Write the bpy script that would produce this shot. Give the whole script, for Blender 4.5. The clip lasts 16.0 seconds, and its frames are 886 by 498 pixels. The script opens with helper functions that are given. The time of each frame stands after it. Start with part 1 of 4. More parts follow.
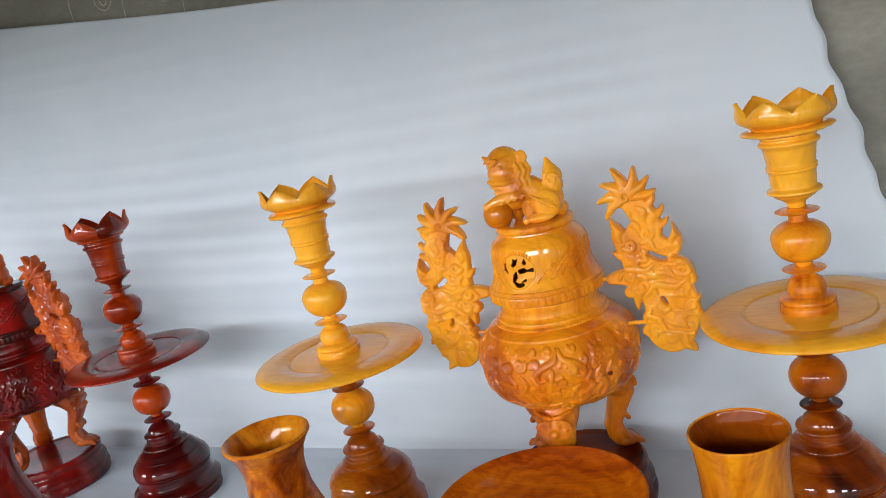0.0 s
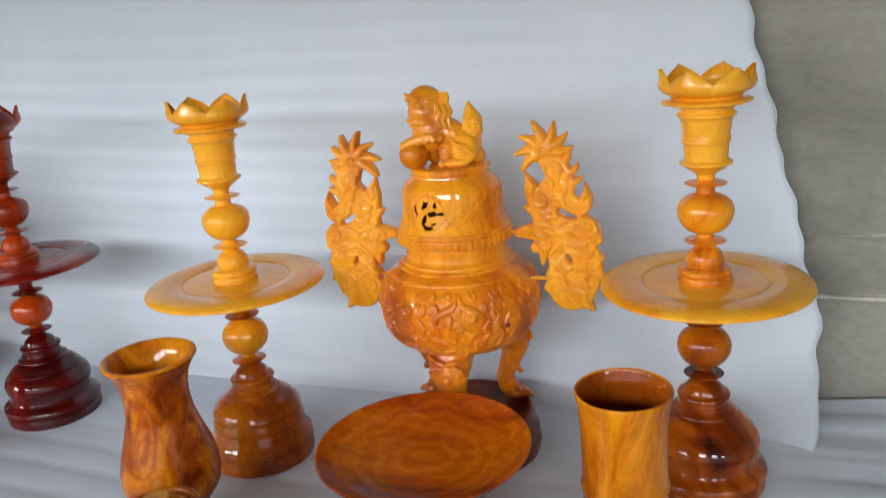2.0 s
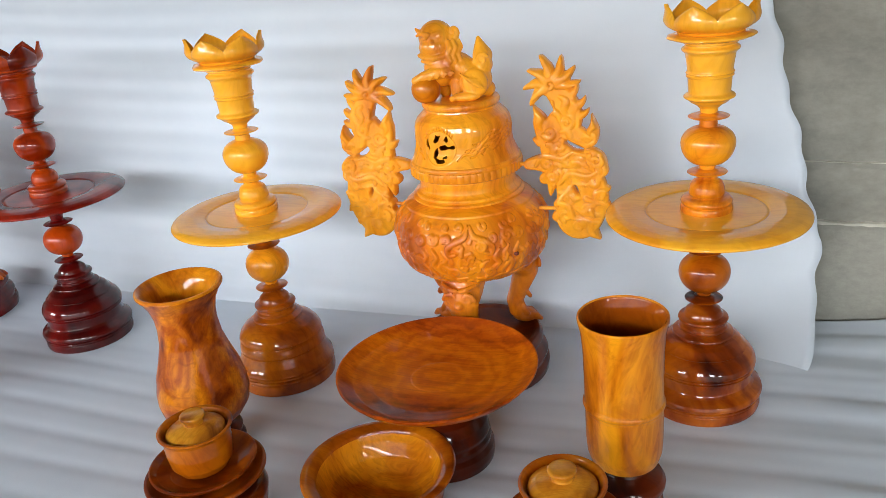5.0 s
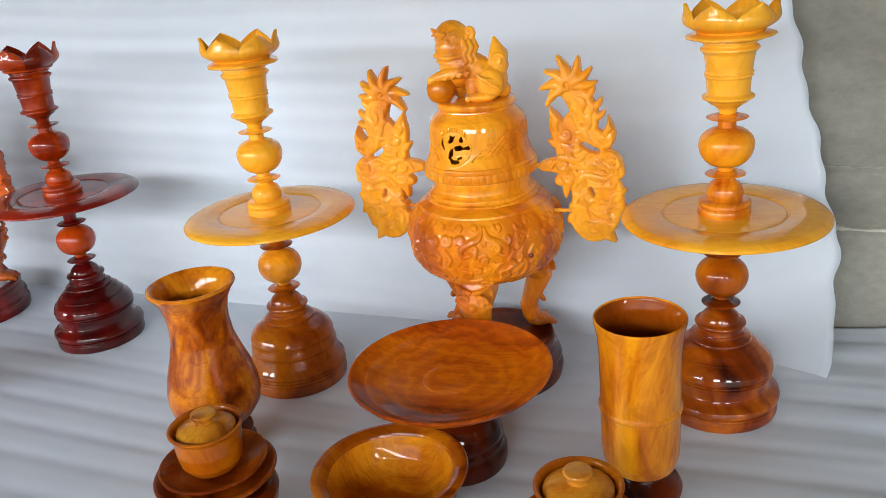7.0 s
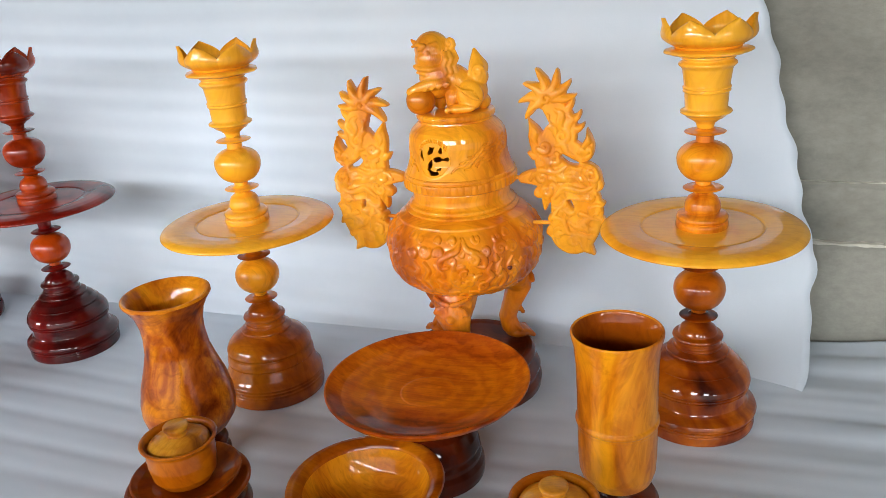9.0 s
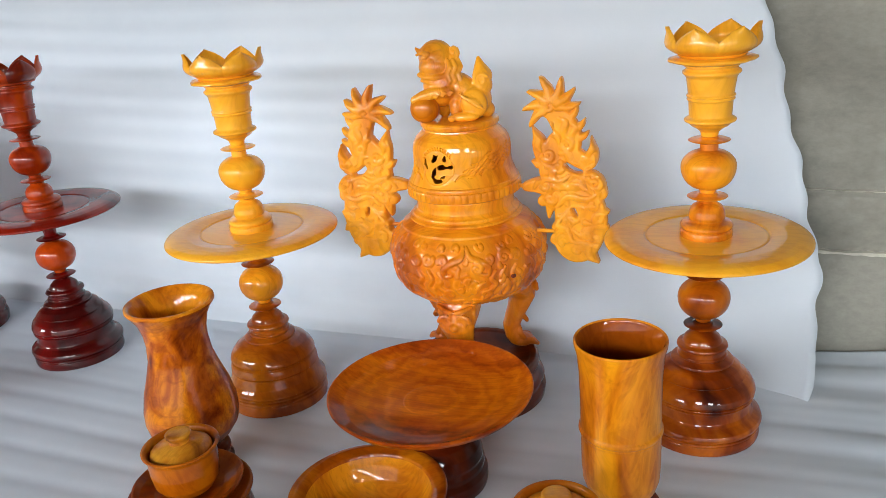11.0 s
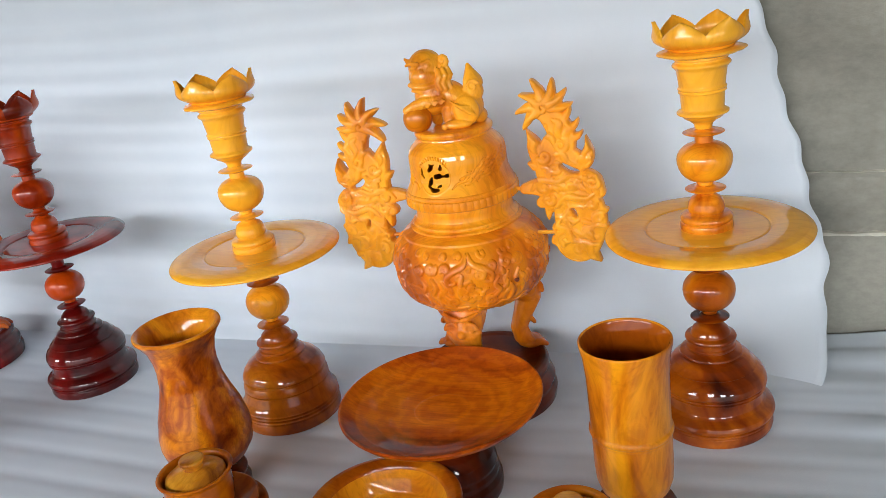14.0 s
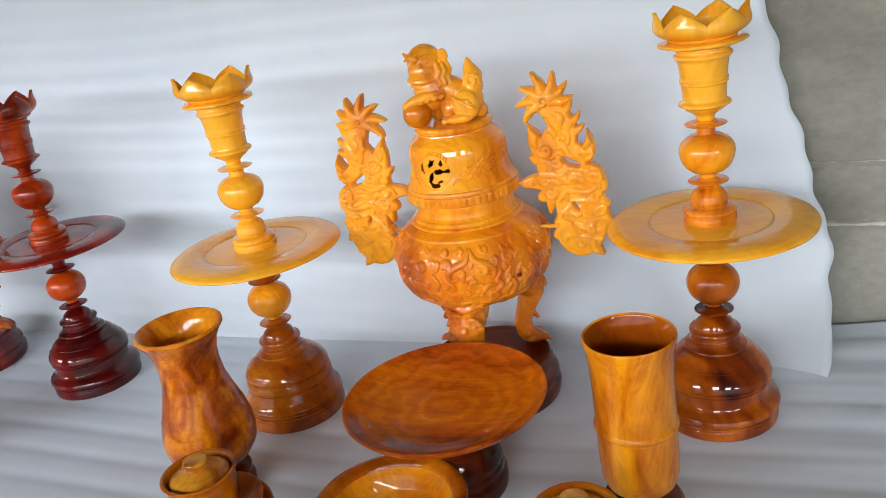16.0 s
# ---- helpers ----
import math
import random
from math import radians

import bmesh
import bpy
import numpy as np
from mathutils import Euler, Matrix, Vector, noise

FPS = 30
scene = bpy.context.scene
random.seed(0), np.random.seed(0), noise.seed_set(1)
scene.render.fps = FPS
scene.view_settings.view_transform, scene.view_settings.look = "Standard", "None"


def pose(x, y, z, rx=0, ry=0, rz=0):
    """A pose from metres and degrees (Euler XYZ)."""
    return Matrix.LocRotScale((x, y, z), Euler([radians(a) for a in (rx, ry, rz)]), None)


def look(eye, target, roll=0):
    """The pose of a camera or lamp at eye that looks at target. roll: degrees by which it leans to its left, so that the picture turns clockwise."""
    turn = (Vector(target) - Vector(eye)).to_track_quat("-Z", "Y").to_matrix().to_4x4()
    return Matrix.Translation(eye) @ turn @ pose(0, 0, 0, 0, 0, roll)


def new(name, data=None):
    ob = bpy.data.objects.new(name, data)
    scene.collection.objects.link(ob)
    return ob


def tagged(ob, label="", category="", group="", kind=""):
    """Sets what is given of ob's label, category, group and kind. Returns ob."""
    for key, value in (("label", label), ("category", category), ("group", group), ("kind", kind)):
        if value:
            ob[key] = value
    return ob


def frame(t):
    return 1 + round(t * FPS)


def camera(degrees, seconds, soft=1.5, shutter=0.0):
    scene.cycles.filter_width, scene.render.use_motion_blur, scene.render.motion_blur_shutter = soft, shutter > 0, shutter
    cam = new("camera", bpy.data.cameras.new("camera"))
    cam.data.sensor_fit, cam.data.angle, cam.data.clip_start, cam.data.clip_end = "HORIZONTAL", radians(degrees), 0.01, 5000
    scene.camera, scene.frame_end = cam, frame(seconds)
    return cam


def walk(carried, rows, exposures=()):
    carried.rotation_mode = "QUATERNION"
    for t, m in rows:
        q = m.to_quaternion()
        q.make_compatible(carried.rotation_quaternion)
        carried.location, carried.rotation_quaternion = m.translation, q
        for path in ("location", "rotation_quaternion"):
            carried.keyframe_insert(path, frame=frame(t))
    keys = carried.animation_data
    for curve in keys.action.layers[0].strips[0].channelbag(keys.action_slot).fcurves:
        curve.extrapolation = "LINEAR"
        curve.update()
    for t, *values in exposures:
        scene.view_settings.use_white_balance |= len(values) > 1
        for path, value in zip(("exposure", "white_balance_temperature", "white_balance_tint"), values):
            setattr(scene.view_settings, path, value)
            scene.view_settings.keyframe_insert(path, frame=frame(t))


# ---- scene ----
cam = camera(57.81, 16.0, 0.5, 0.4)
import functools
import itertools

# the camera and its walk
ROWS = (
    (0.0, pose(0.4307, -1.3639, 0.7655, 77.380, 12.360, 23.862)),
    (0.2, pose(0.4338, -1.3595, 0.7691, 77.224, 12.723, 23.411)),
    (0.5, pose(0.4384, -1.3529, 0.7745, 76.870, 13.272, 22.997)),
    (0.8, pose(0.4326, -1.3530, 0.7723, 76.448, 12.416, 22.759)),
    (1.0, pose(0.4287, -1.3531, 0.7709, 75.990, 12.261, 23.440)),
    (1.2, pose(0.4278, -1.3470, 0.7613, 75.943, 11.564, 22.928)),
    (1.5, pose(0.4264, -1.3378, 0.7469, 75.347, 8.048, 20.951)),
    (1.7, pose(0.4268, -1.3405, 0.7455, 74.302, 5.918, 19.831)),
    (2.0, pose(0.4274, -1.3446, 0.7433, 73.149, 4.869, 19.398)),
    (2.1, pose(0.4232, -1.3482, 0.7354, 71.598, 4.901, 19.047)),
    (2.2, pose(0.4236, -1.3488, 0.7306, 69.179, 5.452, 18.646)),
    (2.3, pose(0.4242, -1.3497, 0.7365, 68.384, 5.988, 19.245)),
    (2.5, pose(0.4313, -1.3366, 0.7492, 68.281, 6.631, 19.629)),
    (2.7, pose(0.4349, -1.3460, 0.7300, 69.262, 4.566, 18.667)),
    (3.0, pose(0.4428, -1.3744, 0.7612, 69.413, 5.748, 18.235)),
    (3.2, pose(0.4493, -1.3841, 0.7524, 68.738, 4.473, 17.139)),
    (3.5, pose(0.4452, -1.3849, 0.7581, 68.715, 4.011, 14.779)),
    (3.7, pose(0.4443, -1.3828, 0.7959, 66.115, 4.786, 19.188)),
    (5.8, pose(0.4564, -1.3897, 0.7690, 68.046, 5.490, 20.666)),
    (6.0, pose(0.4533, -1.3912, 0.7696, 67.991, 5.308, 20.765)),
    (6.5, pose(0.4570, -1.3810, 0.7650, 68.137, 5.727, 21.694)),
    (7.0, pose(0.4441, -1.3831, 0.7598, 68.370, 5.458, 21.239)),
    (7.3, pose(0.4457, -1.3815, 0.7612, 68.246, 5.275, 21.337)),
    (7.5, pose(0.4468, -1.3804, 0.7622, 68.334, 5.145, 20.764)),
    (8.0, pose(0.4590, -1.3767, 0.7622, 68.833, 4.911, 20.482)),
    (8.5, pose(0.4440, -1.3825, 0.7603, 68.947, 4.591, 19.903)),
    (9.0, pose(0.4477, -1.3753, 0.7603, 68.956, 4.607, 20.222)),
    (11.5, pose(0.4507, -1.3719, 0.7570, 69.674, 4.608, 20.674)),
    (12.0, pose(0.4473, -1.3676, 0.7545, 69.427, 4.801, 20.519)),
    (12.5, pose(0.4502, -1.3666, 0.7612, 69.088, 5.097, 20.659)),
    (13.0, pose(0.4504, -1.3694, 0.7596, 69.324, 5.107, 20.840)),
    (13.3, pose(0.4521, -1.3684, 0.7636, 69.521, 5.458, 20.784)),
    (13.5, pose(0.4533, -1.3678, 0.7662, 69.880, 6.037, 20.191)),
    (13.7, pose(0.4699, -1.3644, 0.7687, 69.852, 8.274, 19.960)),
    (14.0, pose(0.4679, -1.3620, 0.7724, 69.419, 8.416, 20.249)),
    (14.5, pose(0.4670, -1.3548, 0.7683, 69.047, 7.737, 19.626)),
    (15.0, pose(0.4660, -1.3577, 0.7698, 69.320, 7.504, 19.497)),
    (15.5, pose(0.4668, -1.3591, 0.7697, 69.344, 7.749, 19.620)),
    (15.7, pose(0.4665, -1.3569, 0.7720, 69.220, 7.952, 19.675)),
    (16.0, pose(0.4660, -1.3535, 0.7755, 68.826, 9.213, 20.106)),
)
walk(cam, ROWS, exposures=((0.0, -0.44), (2.0, -0.46), (2.6, -0.2), (16.0, -0.2)))

# the world outside the openings, the sky light through them, and an added fill lamp
world = bpy.data.worlds.new("world")
scene.world = world
world.use_nodes = True
wn = world.node_tree
sky = wn.nodes.new("ShaderNodeTexSky")
sky.sky_type, sky.sun_disc = "NISHITA", False
sky.sun_elevation, sky.sun_rotation = radians(48), radians(200)
wn.links.new(sky.outputs["Color"], wn.nodes["Background"].inputs["Color"])
wn.nodes["Background"].inputs["Strength"].default_value = 0.12

FLOOR = -0.75          # the room's floor; the table top is at 0
WALL_Y = 0.115         # face of the concrete wall behind the table
ROOM = (-5.2, 4.6, -2.7, 2.1)   # x from, x to, y of the front wall, z of the ceiling
# the unseen front wall, added to shape the light, is open from SILL to SKYLINE over its whole width, with windows
# above: x from, x to
SILL, SKYLINE, TRANSOM, HEAD = -0.45, 0.90, 1.04, 1.38
FRONT = (-5.0, 4.4)
# main windows placed from the highlights; the right-hand ones widened to soften shadows
WINDOWS = ((-4.90, -2.75), (-2.60, -1.10), (-0.94, -0.10), (-0.02, 0.72), (1.30, 1.95), (2.40, 3.30))
FRONT_FILL = 2.3           # watts a square metre of the fill lamp added across the lower opening
SKY = (-10.0, 6.0, 1.55, 2.36, 1420)   # the bright strip of sky over the roofs opposite: x from, x to, z from, z to, watts


def day_or_fill_lamp(x, y, z, wide, high, power, tint, down, spread):
    data = bpy.data.lights.new("day_or_fill", "AREA")
    data.shape, data.size, data.size_y = "RECTANGLE", wide, high
    data.energy, data.color, data.spread = power, tint, radians(spread)
    new("day_or_fill", data).matrix_world = look((x, y, z), (x, y + 1, z - down))


width = FRONT[1] - FRONT[0]
# fill lamp over the whole lower opening, added to soften the shadows
day_or_fill_lamp(sum(FRONT) / 2, ROOM[2] - 0.22, (SILL + SKYLINE) / 2, width, SKYLINE - SILL, FRONT_FILL * width * (SKYLINE - SILL), (0.95, 0.98, 1.0), 0.3, 170)
day_or_fill_lamp((SKY[0] + SKY[1]) / 2, ROOM[2] - 2.3, (SKY[2] + SKY[3]) / 2, SKY[1] - SKY[0], SKY[3] - SKY[2], SKY[4], (0.96, 0.98, 1.0), 0.1, 180)


# ---- materials ----
def nodes_of(name):
    m = bpy.data.materials.new(name)
    m.use_nodes = True
    nt = m.node_tree
    return m, nt, nt.nodes["Principled BSDF"]


def add(nt, kind, **values):
    n = nt.nodes.new(kind)
    for k, v in values.items():
        n.inputs[k.replace("_", " ")].default_value = v
    return n


def ramp(nt, fac, stops):
    r = nt.nodes.new("ShaderNodeValToRGB")
    e = r.color_ramp.elements
    while len(e) < len(stops):
        e.new(0.5)
    for el, (p, c) in zip(e, stops):
        el.position, el.color = p, (*c, 1)
    nt.links.new(fac, r.inputs["Fac"])
    return r.outputs["Color"]


def mix(nt, fac, a, b, how="MIX"):
    m = nt.nodes.new("ShaderNodeMix")
    m.data_type, m.blend_type = "RGBA", how
    for socket, v in ((m.inputs[0], fac), (m.inputs[6], a), (m.inputs[7], b)):
        if isinstance(v, (int, float)):
            socket.default_value = v
        elif isinstance(v, tuple):
            socket.default_value = (*v, 1)
        else:
            nt.links.new(v, socket)
    return m.outputs[2]


def wood(name, light, mid, dark, amount=0.5, stretch=(1, 1, 0.3), scale=9.0, coat=0.85, spread=0.16, swirl=1.3, streaks=0.35, tooled=0.0, rings=0.0, gloss=1.52):
    """Turned hardwood under thick clear varnish: swirling figure, dark streaks, fine grain."""
    m, nt, p = nodes_of(name)
    co = nt.nodes.new("ShaderNodeTexCoord")
    info = nt.nodes.new("ShaderNodeObjectInfo")
    shift = nt.nodes.new("ShaderNodeVectorMath")
    shift.operation = "MULTIPLY_ADD"
    nt.links.new(info.outputs["Random"], shift.inputs[0])
    shift.inputs[1].default_value = (7.3, 3.1, 5.7)
    nt.links.new(co.outputs["Object"], shift.inputs[2])
    mp = nt.nodes.new("ShaderNodeMapping")
    mp.inputs["Scale"].default_value = stretch
    mp.inputs["Rotation"].default_value = (0.35, 0.2, 0.0)
    nt.links.new(shift.outputs[0], mp.inputs["Vector"])
    big = add(nt, "ShaderNodeTexNoise", Scale=scale, Detail=4.0, Roughness=0.5, Distortion=swirl)
    nt.links.new(mp.outputs[0], big.inputs["Vector"])
    fine = add(nt, "ShaderNodeTexNoise", Scale=scale * 9, Detail=5.0, Roughness=0.6, Distortion=2.5)
    fibre = nt.nodes.new("ShaderNodeMapping")
    fibre.inputs["Scale"].default_value = (0.22, 1, 0.5)
    nt.links.new(mp.outputs[0], fibre.inputs["Vector"])
    nt.links.new(fibre.outputs[0], fine.inputs["Vector"])
    figure = big.outputs["Fac"]
    if rings:
        turned = add(nt, "ShaderNodeTexWave", Scale=11.0, Distortion=9.0, Detail=4.0, Detail_Scale=2.2, Detail_Roughness=0.6)
        turned.wave_type, turned.rings_direction = "RINGS", "Z"
        nt.links.new(co.outputs["Object"], turned.inputs["Vector"])
        blend = nt.nodes.new("ShaderNodeMix")
        blend.inputs[0].default_value = rings
        nt.links.new(figure, blend.inputs[2])
        nt.links.new(turned.outputs["Fac"], blend.inputs[3])
        figure = blend.outputs[0]
    col = ramp(nt, figure, ((amount - spread, dark), (amount, mid), (amount + spread, light)))
    streak = ramp(nt, fine.outputs["Fac"], ((0.36, (0.62, 0.5, 0.42)), (0.55, (1.0, 1.0, 1.0))))
    col = mix(nt, streaks, col, streak, "MULTIPLY")
    nt.links.new(col, p.inputs["Base Color"])
    p.inputs["Roughness"].default_value = 0.4
    p.inputs["Specular IOR Level"].default_value = 0.06
    p.inputs["Coat Weight"].default_value = coat
    p.inputs["Coat Roughness"].default_value = 0.04
    p.inputs["Coat IOR"].default_value = gloss
    bump = add(nt, "ShaderNodeBump", Strength=0.05, Distance=0.002)
    nt.links.new(fine.outputs["Fac"], bump.inputs["Height"])
    if tooled:
        lines = add(nt, "ShaderNodeTexWave", Scale=55.0, Distortion=16.0, Detail=2.0, Detail_Scale=1.2, Detail_Roughness=0.6)
        nt.links.new(co.outputs["Object"], lines.inputs["Vector"])
        chisel = add(nt, "ShaderNodeBump", Strength=tooled, Distance=0.0022)
        nt.links.new(lines.outputs["Fac"], chisel.inputs["Height"])
        nt.links.new(bump.outputs[0], chisel.inputs["Normal"])
        bump = chisel
    nt.links.new(bump.outputs[0], p.inputs["Normal"])
    return m


AMBER = wood("amber_wood", (0.91, 0.355, 0.013), (0.79, 0.245, 0.008), (0.44, 0.080, 0.003), 0.42, scale=8, spread=0.15, streaks=0.45, swirl=1.8, gloss=1.52)
GOLD = wood("golden_wood", (0.94, 0.440, 0.026), (0.90, 0.380, 0.018), (0.68, 0.195, 0.006), 0.38, scale=6, streaks=0.22, gloss=1.54)
CARVED = wood("carved_wood", (0.92, 0.385, 0.018), (0.83, 0.295, 0.012), (0.50, 0.105, 0.004), 0.40, scale=9, spread=0.15, streaks=0.35, tooled=0.10, gloss=1.55)
BELLY = wood("carved_bowl_wood", (0.92, 0.33, 0.009), (0.70, 0.170, 0.004), (0.26, 0.030, 0.002), 0.46, scale=6, spread=0.15, streaks=0.4, gloss=1.55)
BROWN = wood("brown_wood", (0.56, 0.130, 0.002), (0.25, 0.036, 0.001), (0.028, 0.002, 0.001), 0.52, (1, 1, 0.5), 7.0, spread=0.16, swirl=1.2, gloss=1.5)
TAWNY = wood("tawny_wood", (0.62, 0.180, 0.003), (0.42, 0.088, 0.002), (0.13, 0.015, 0.001), 0.47, (1, 1, 0.5), 7.0, spread=0.16, swirl=1.2, streaks=0.5, gloss=1.48)
DARK = wood("dark_brown_wood", (0.22, 0.030, 0.002), (0.095, 0.010, 0.001), (0.02, 0.002, 0.001), 0.50, scale=7, gloss=1.42)
STAND = wood("stand_wood", (0.40, 0.082, 0.002), (0.19, 0.026, 0.001), (0.04, 0.004, 0.001), 0.48, (1, 1, 0.8), 8.0, spread=0.16, gloss=1.42)
FIGURED = wood("figured_wood", (0.74, 0.225, 0.004), (0.46, 0.092, 0.002), (0.16, 0.020, 0.001), 0.47, (1, 0.7, 0.6), 14.0, spread=0.18, swirl=3.0, streaks=0.65, gloss=1.40)
DISHWOOD = wood("fruit_dish_wood", (0.68, 0.170, 0.003), (0.42, 0.066, 0.002), (0.11, 0.010, 0.001), 0.48, (0.26, 1, 1), 9.0, spread=0.20, swirl=1.0, rings=0.10, streaks=0.5, gloss=1.42)
HONEY = wood("honey_wood", (0.82, 0.310, 0.008), (0.62, 0.175, 0.004), (0.22, 0.030, 0.001), 0.43, (1, 1, 0.35), 10.0, spread=0.19, swirl=2.4, streaks=0.5, gloss=1.40)
PALE = wood("pale_wood", (0.76, 0.34, 0.024), (0.58, 0.20, 0.010), (0.16, 0.030, 0.003), 0.47, (1, 1, 1), 16.0)
RED = wood("red_lacquered_wood", (0.30, 0.015, 0.003), (0.15, 0.005, 0.002), (0.04, 0.002, 0.001), 0.46, scale=7, gloss=1.5)
RED_DARK = wood("dark_red_lacquered_wood", (0.29, 0.007, 0.005), (0.125, 0.003, 0.002), (0.025, 0.001, 0.001), 0.50, scale=7, gloss=1.5)
RED_STEM = wood("red_stem_wood", (0.48, 0.054, 0.002), (0.28, 0.021, 0.001), (0.07, 0.003, 0.001), 0.46, scale=8, gloss=1.52)
RED_ORANGE = wood("orange_red_wood", (0.66, 0.125, 0.008), (0.46, 0.066, 0.005), (0.16, 0.010, 0.002), 0.45, scale=10, tooled=0.10, gloss=1.6)


def foam(name):
    """Thin white polyethylene foam: matt with a faint sheen, fine cells, a few scuffs."""
    m, nt, p = nodes_of(name)
    co = nt.nodes.new("ShaderNodeTexCoord")
    cells = add(nt, "ShaderNodeTexVoronoi", Scale=420.0)
    nt.links.new(co.outputs["Object"], cells.inputs["Vector"])
    soft = add(nt, "ShaderNodeTexNoise", Scale=3.0, Detail=5.0, Roughness=0.6)
    nt.links.new(co.outputs["Object"], soft.inputs["Vector"])
    nt.links.new(ramp(nt, soft.outputs["Fac"], ((0.3, (0.61, 0.68, 0.765)), (0.65, (0.67, 0.735, 0.81)))), p.inputs["Base Color"])
    p.inputs["Roughness"].default_value = 0.5
    p.inputs["Specular IOR Level"].default_value = 0.35
    bump = add(nt, "ShaderNodeBump", Strength=0.08, Distance=0.001)
    nt.links.new(cells.outputs["Distance"], bump.inputs["Height"])
    nt.links.new(bump.outputs[0], p.inputs["Normal"])
    return m


FOAM = foam("white_foam")


def concrete(name, tone):
    m, nt, p = nodes_of(name)
    co = nt.nodes.new("ShaderNodeTexCoord")
    mp = nt.nodes.new("ShaderNodeMapping")
    mp.inputs["Scale"].default_value = (0.8, 1, 1.25)
    nt.links.new(co.outputs["Object"], mp.inputs["Vector"])
    big = add(nt, "ShaderNodeTexNoise", Scale=3.2, Detail=8.0, Roughness=0.6, Distortion=0.25)
    fine = add(nt, "ShaderNodeTexNoise", Scale=60.0, Detail=6.0, Roughness=0.7)
    spots = add(nt, "ShaderNodeTexNoise", Scale=17.0, Detail=3.0, Roughness=0.5)
    for n in (big, fine, spots):
        nt.links.new(mp.outputs[0], n.inputs["Vector"])
    a = tuple(tone * v for v in (0.72, 0.70, 0.61))
    b = tuple(tone * v for v in (1.18, 1.145, 0.99))
    col = ramp(nt, big.outputs["Fac"], ((0.34, a), (0.62, b)))
    col = mix(nt, 0.5, col, ramp(nt, fine.outputs["Fac"], ((0.3, (0.72, 0.72, 0.72)), (0.62, (1.05, 1.05, 1.05)))), "MULTIPLY")
    col = mix(nt, ramp(nt, spots.outputs["Fac"], ((0.68, (0, 0, 0)), (0.76, (0.35, 0.35, 0.35)))), col, (0.42, 0.42, 0.40))
    nt.links.new(col, p.inputs["Base Color"])
    p.inputs["Roughness"].default_value = 0.88
    bump = add(nt, "ShaderNodeBump", Strength=0.35, Distance=0.004)
    nt.links.new(fine.outputs["Fac"], bump.inputs["Height"])
    nt.links.new(bump.outputs[0], p.inputs["Normal"])
    return m


CONCRETE = concrete("grey_concrete", 0.305)
MORTAR = concrete("pale_mortar", 0.62)
# floor, wall and ceiling tones of the unseen room, set for the light they bounce
FLOORING = concrete("floor_cement", 0.17)
PLASTER = concrete("white_plaster", 0.50)
CEILING = concrete("pale_ceiling_plaster", 0.32)
BOARD = wood("plain_plywood", (0.40, 0.27, 0.15), (0.34, 0.22, 0.12), (0.26, 0.16, 0.08), 0.5, (1, 1, 1), 3.0, 0.0)


# ---- building ----
def from_lists(name, verts, faces, material, smooth=38):
    me = bpy.data.meshes.new(name)
    me.from_pydata([tuple(v) for v in verts], [], [tuple(f) for f in faces])
    me.materials.append(material)
    me.validate()
    if smooth:
        me.shade_smooth()
        me.set_sharp_from_angle(angle=radians(smooth))
    return me


def part(name, mesh, parent, label="", at=None):
    ob = new(name, mesh)
    ob.parent = parent
    if at is not None:
        ob.matrix_local = at
    return tagged(ob, label)


def thing(name, label, category, group="", at=(0, 0, 0), turn=0.0):
    e = new(name)
    e.empty_display_size = 0.05
    e.matrix_world = pose(*at, 0, 0, turn)
    return tagged(e, label, category, group)


def rounded(profile, cut=0.0012):
    """Round the corners of a lathe profile of (radius, height)."""
    pts = [Vector(p) for p in profile]
    out = [pts[0]]
    for a, b, c in zip(pts, pts[1:], pts[2:]):
        la, lc = (a - b).length, (c - b).length
        if la < 1e-6 or lc < 1e-6:
            continue
        p, q = b + (a - b) * min(cut / la, 0.35), b + (c - b) * min(cut / lc, 0.35)
        out += [p, p * 0.25 + b * 0.5 + q * 0.25, q]
    return out + [pts[-1]]


def bulb(rmax, z0, z1, neck0, neck1, high=0.5, n=12):
    """Points of a turned ball from z1 down to z0, its widest at the share high of its height."""
    zc = z0 + (z1 - z0) * high
    pts = []
    for i in range(n + 1):
        a = math.pi * i / n
        c = math.cos(a)
        z = zc + c * ((z1 - zc) if c > 0 else (zc - z0))
        r = rmax * math.sin(a) ** 0.8 if 0 < i < n else 0
        pts.append((max(r, neck1 if c > 0 else neck0), z))
    return pts


def lathe(name, profile, material, seg=64, cut=0.0012, wobble=None, smooth=38, caps=(True, True)):
    """A turned solid; profile from top to bottom, wobble(angle, z) adds to the radius."""
    prof = rounded(profile, cut) if cut else [Vector(p) for p in profile]
    verts, faces, rings = [], [], []
    for r, z in prof:
        if r < 1e-5:
            rings.append([len(verts)])
            verts.append((0, 0, z))
            continue
        ids = []
        for i in range(seg):
            a = 2 * math.pi * i / seg
            rr = r + (wobble(a, z) if wobble else 0)
            ids.append(len(verts))
            verts.append((rr * math.cos(a), rr * math.sin(a), z))
        rings.append(ids)
    for up, lo in zip(rings, rings[1:]):
        for i in range(seg):
            j = (i + 1) % seg
            if len(up) == 1 and len(lo) == 1:
                continue
            if len(up) == 1:
                faces.append((up[0], lo[i], lo[j]))
            elif len(lo) == 1:
                faces.append((up[i], lo[0], up[j]))
            else:
                faces.append((up[i], lo[i], lo[j], up[j]))
    for ids, flip, shut in ((rings[0], False, caps[0]), (rings[-1], True, caps[1])):
        if shut and len(ids) > 1:
            faces.append(tuple(reversed(ids)) if flip else tuple(ids))
    return from_lists(name, verts, faces, material, smooth)


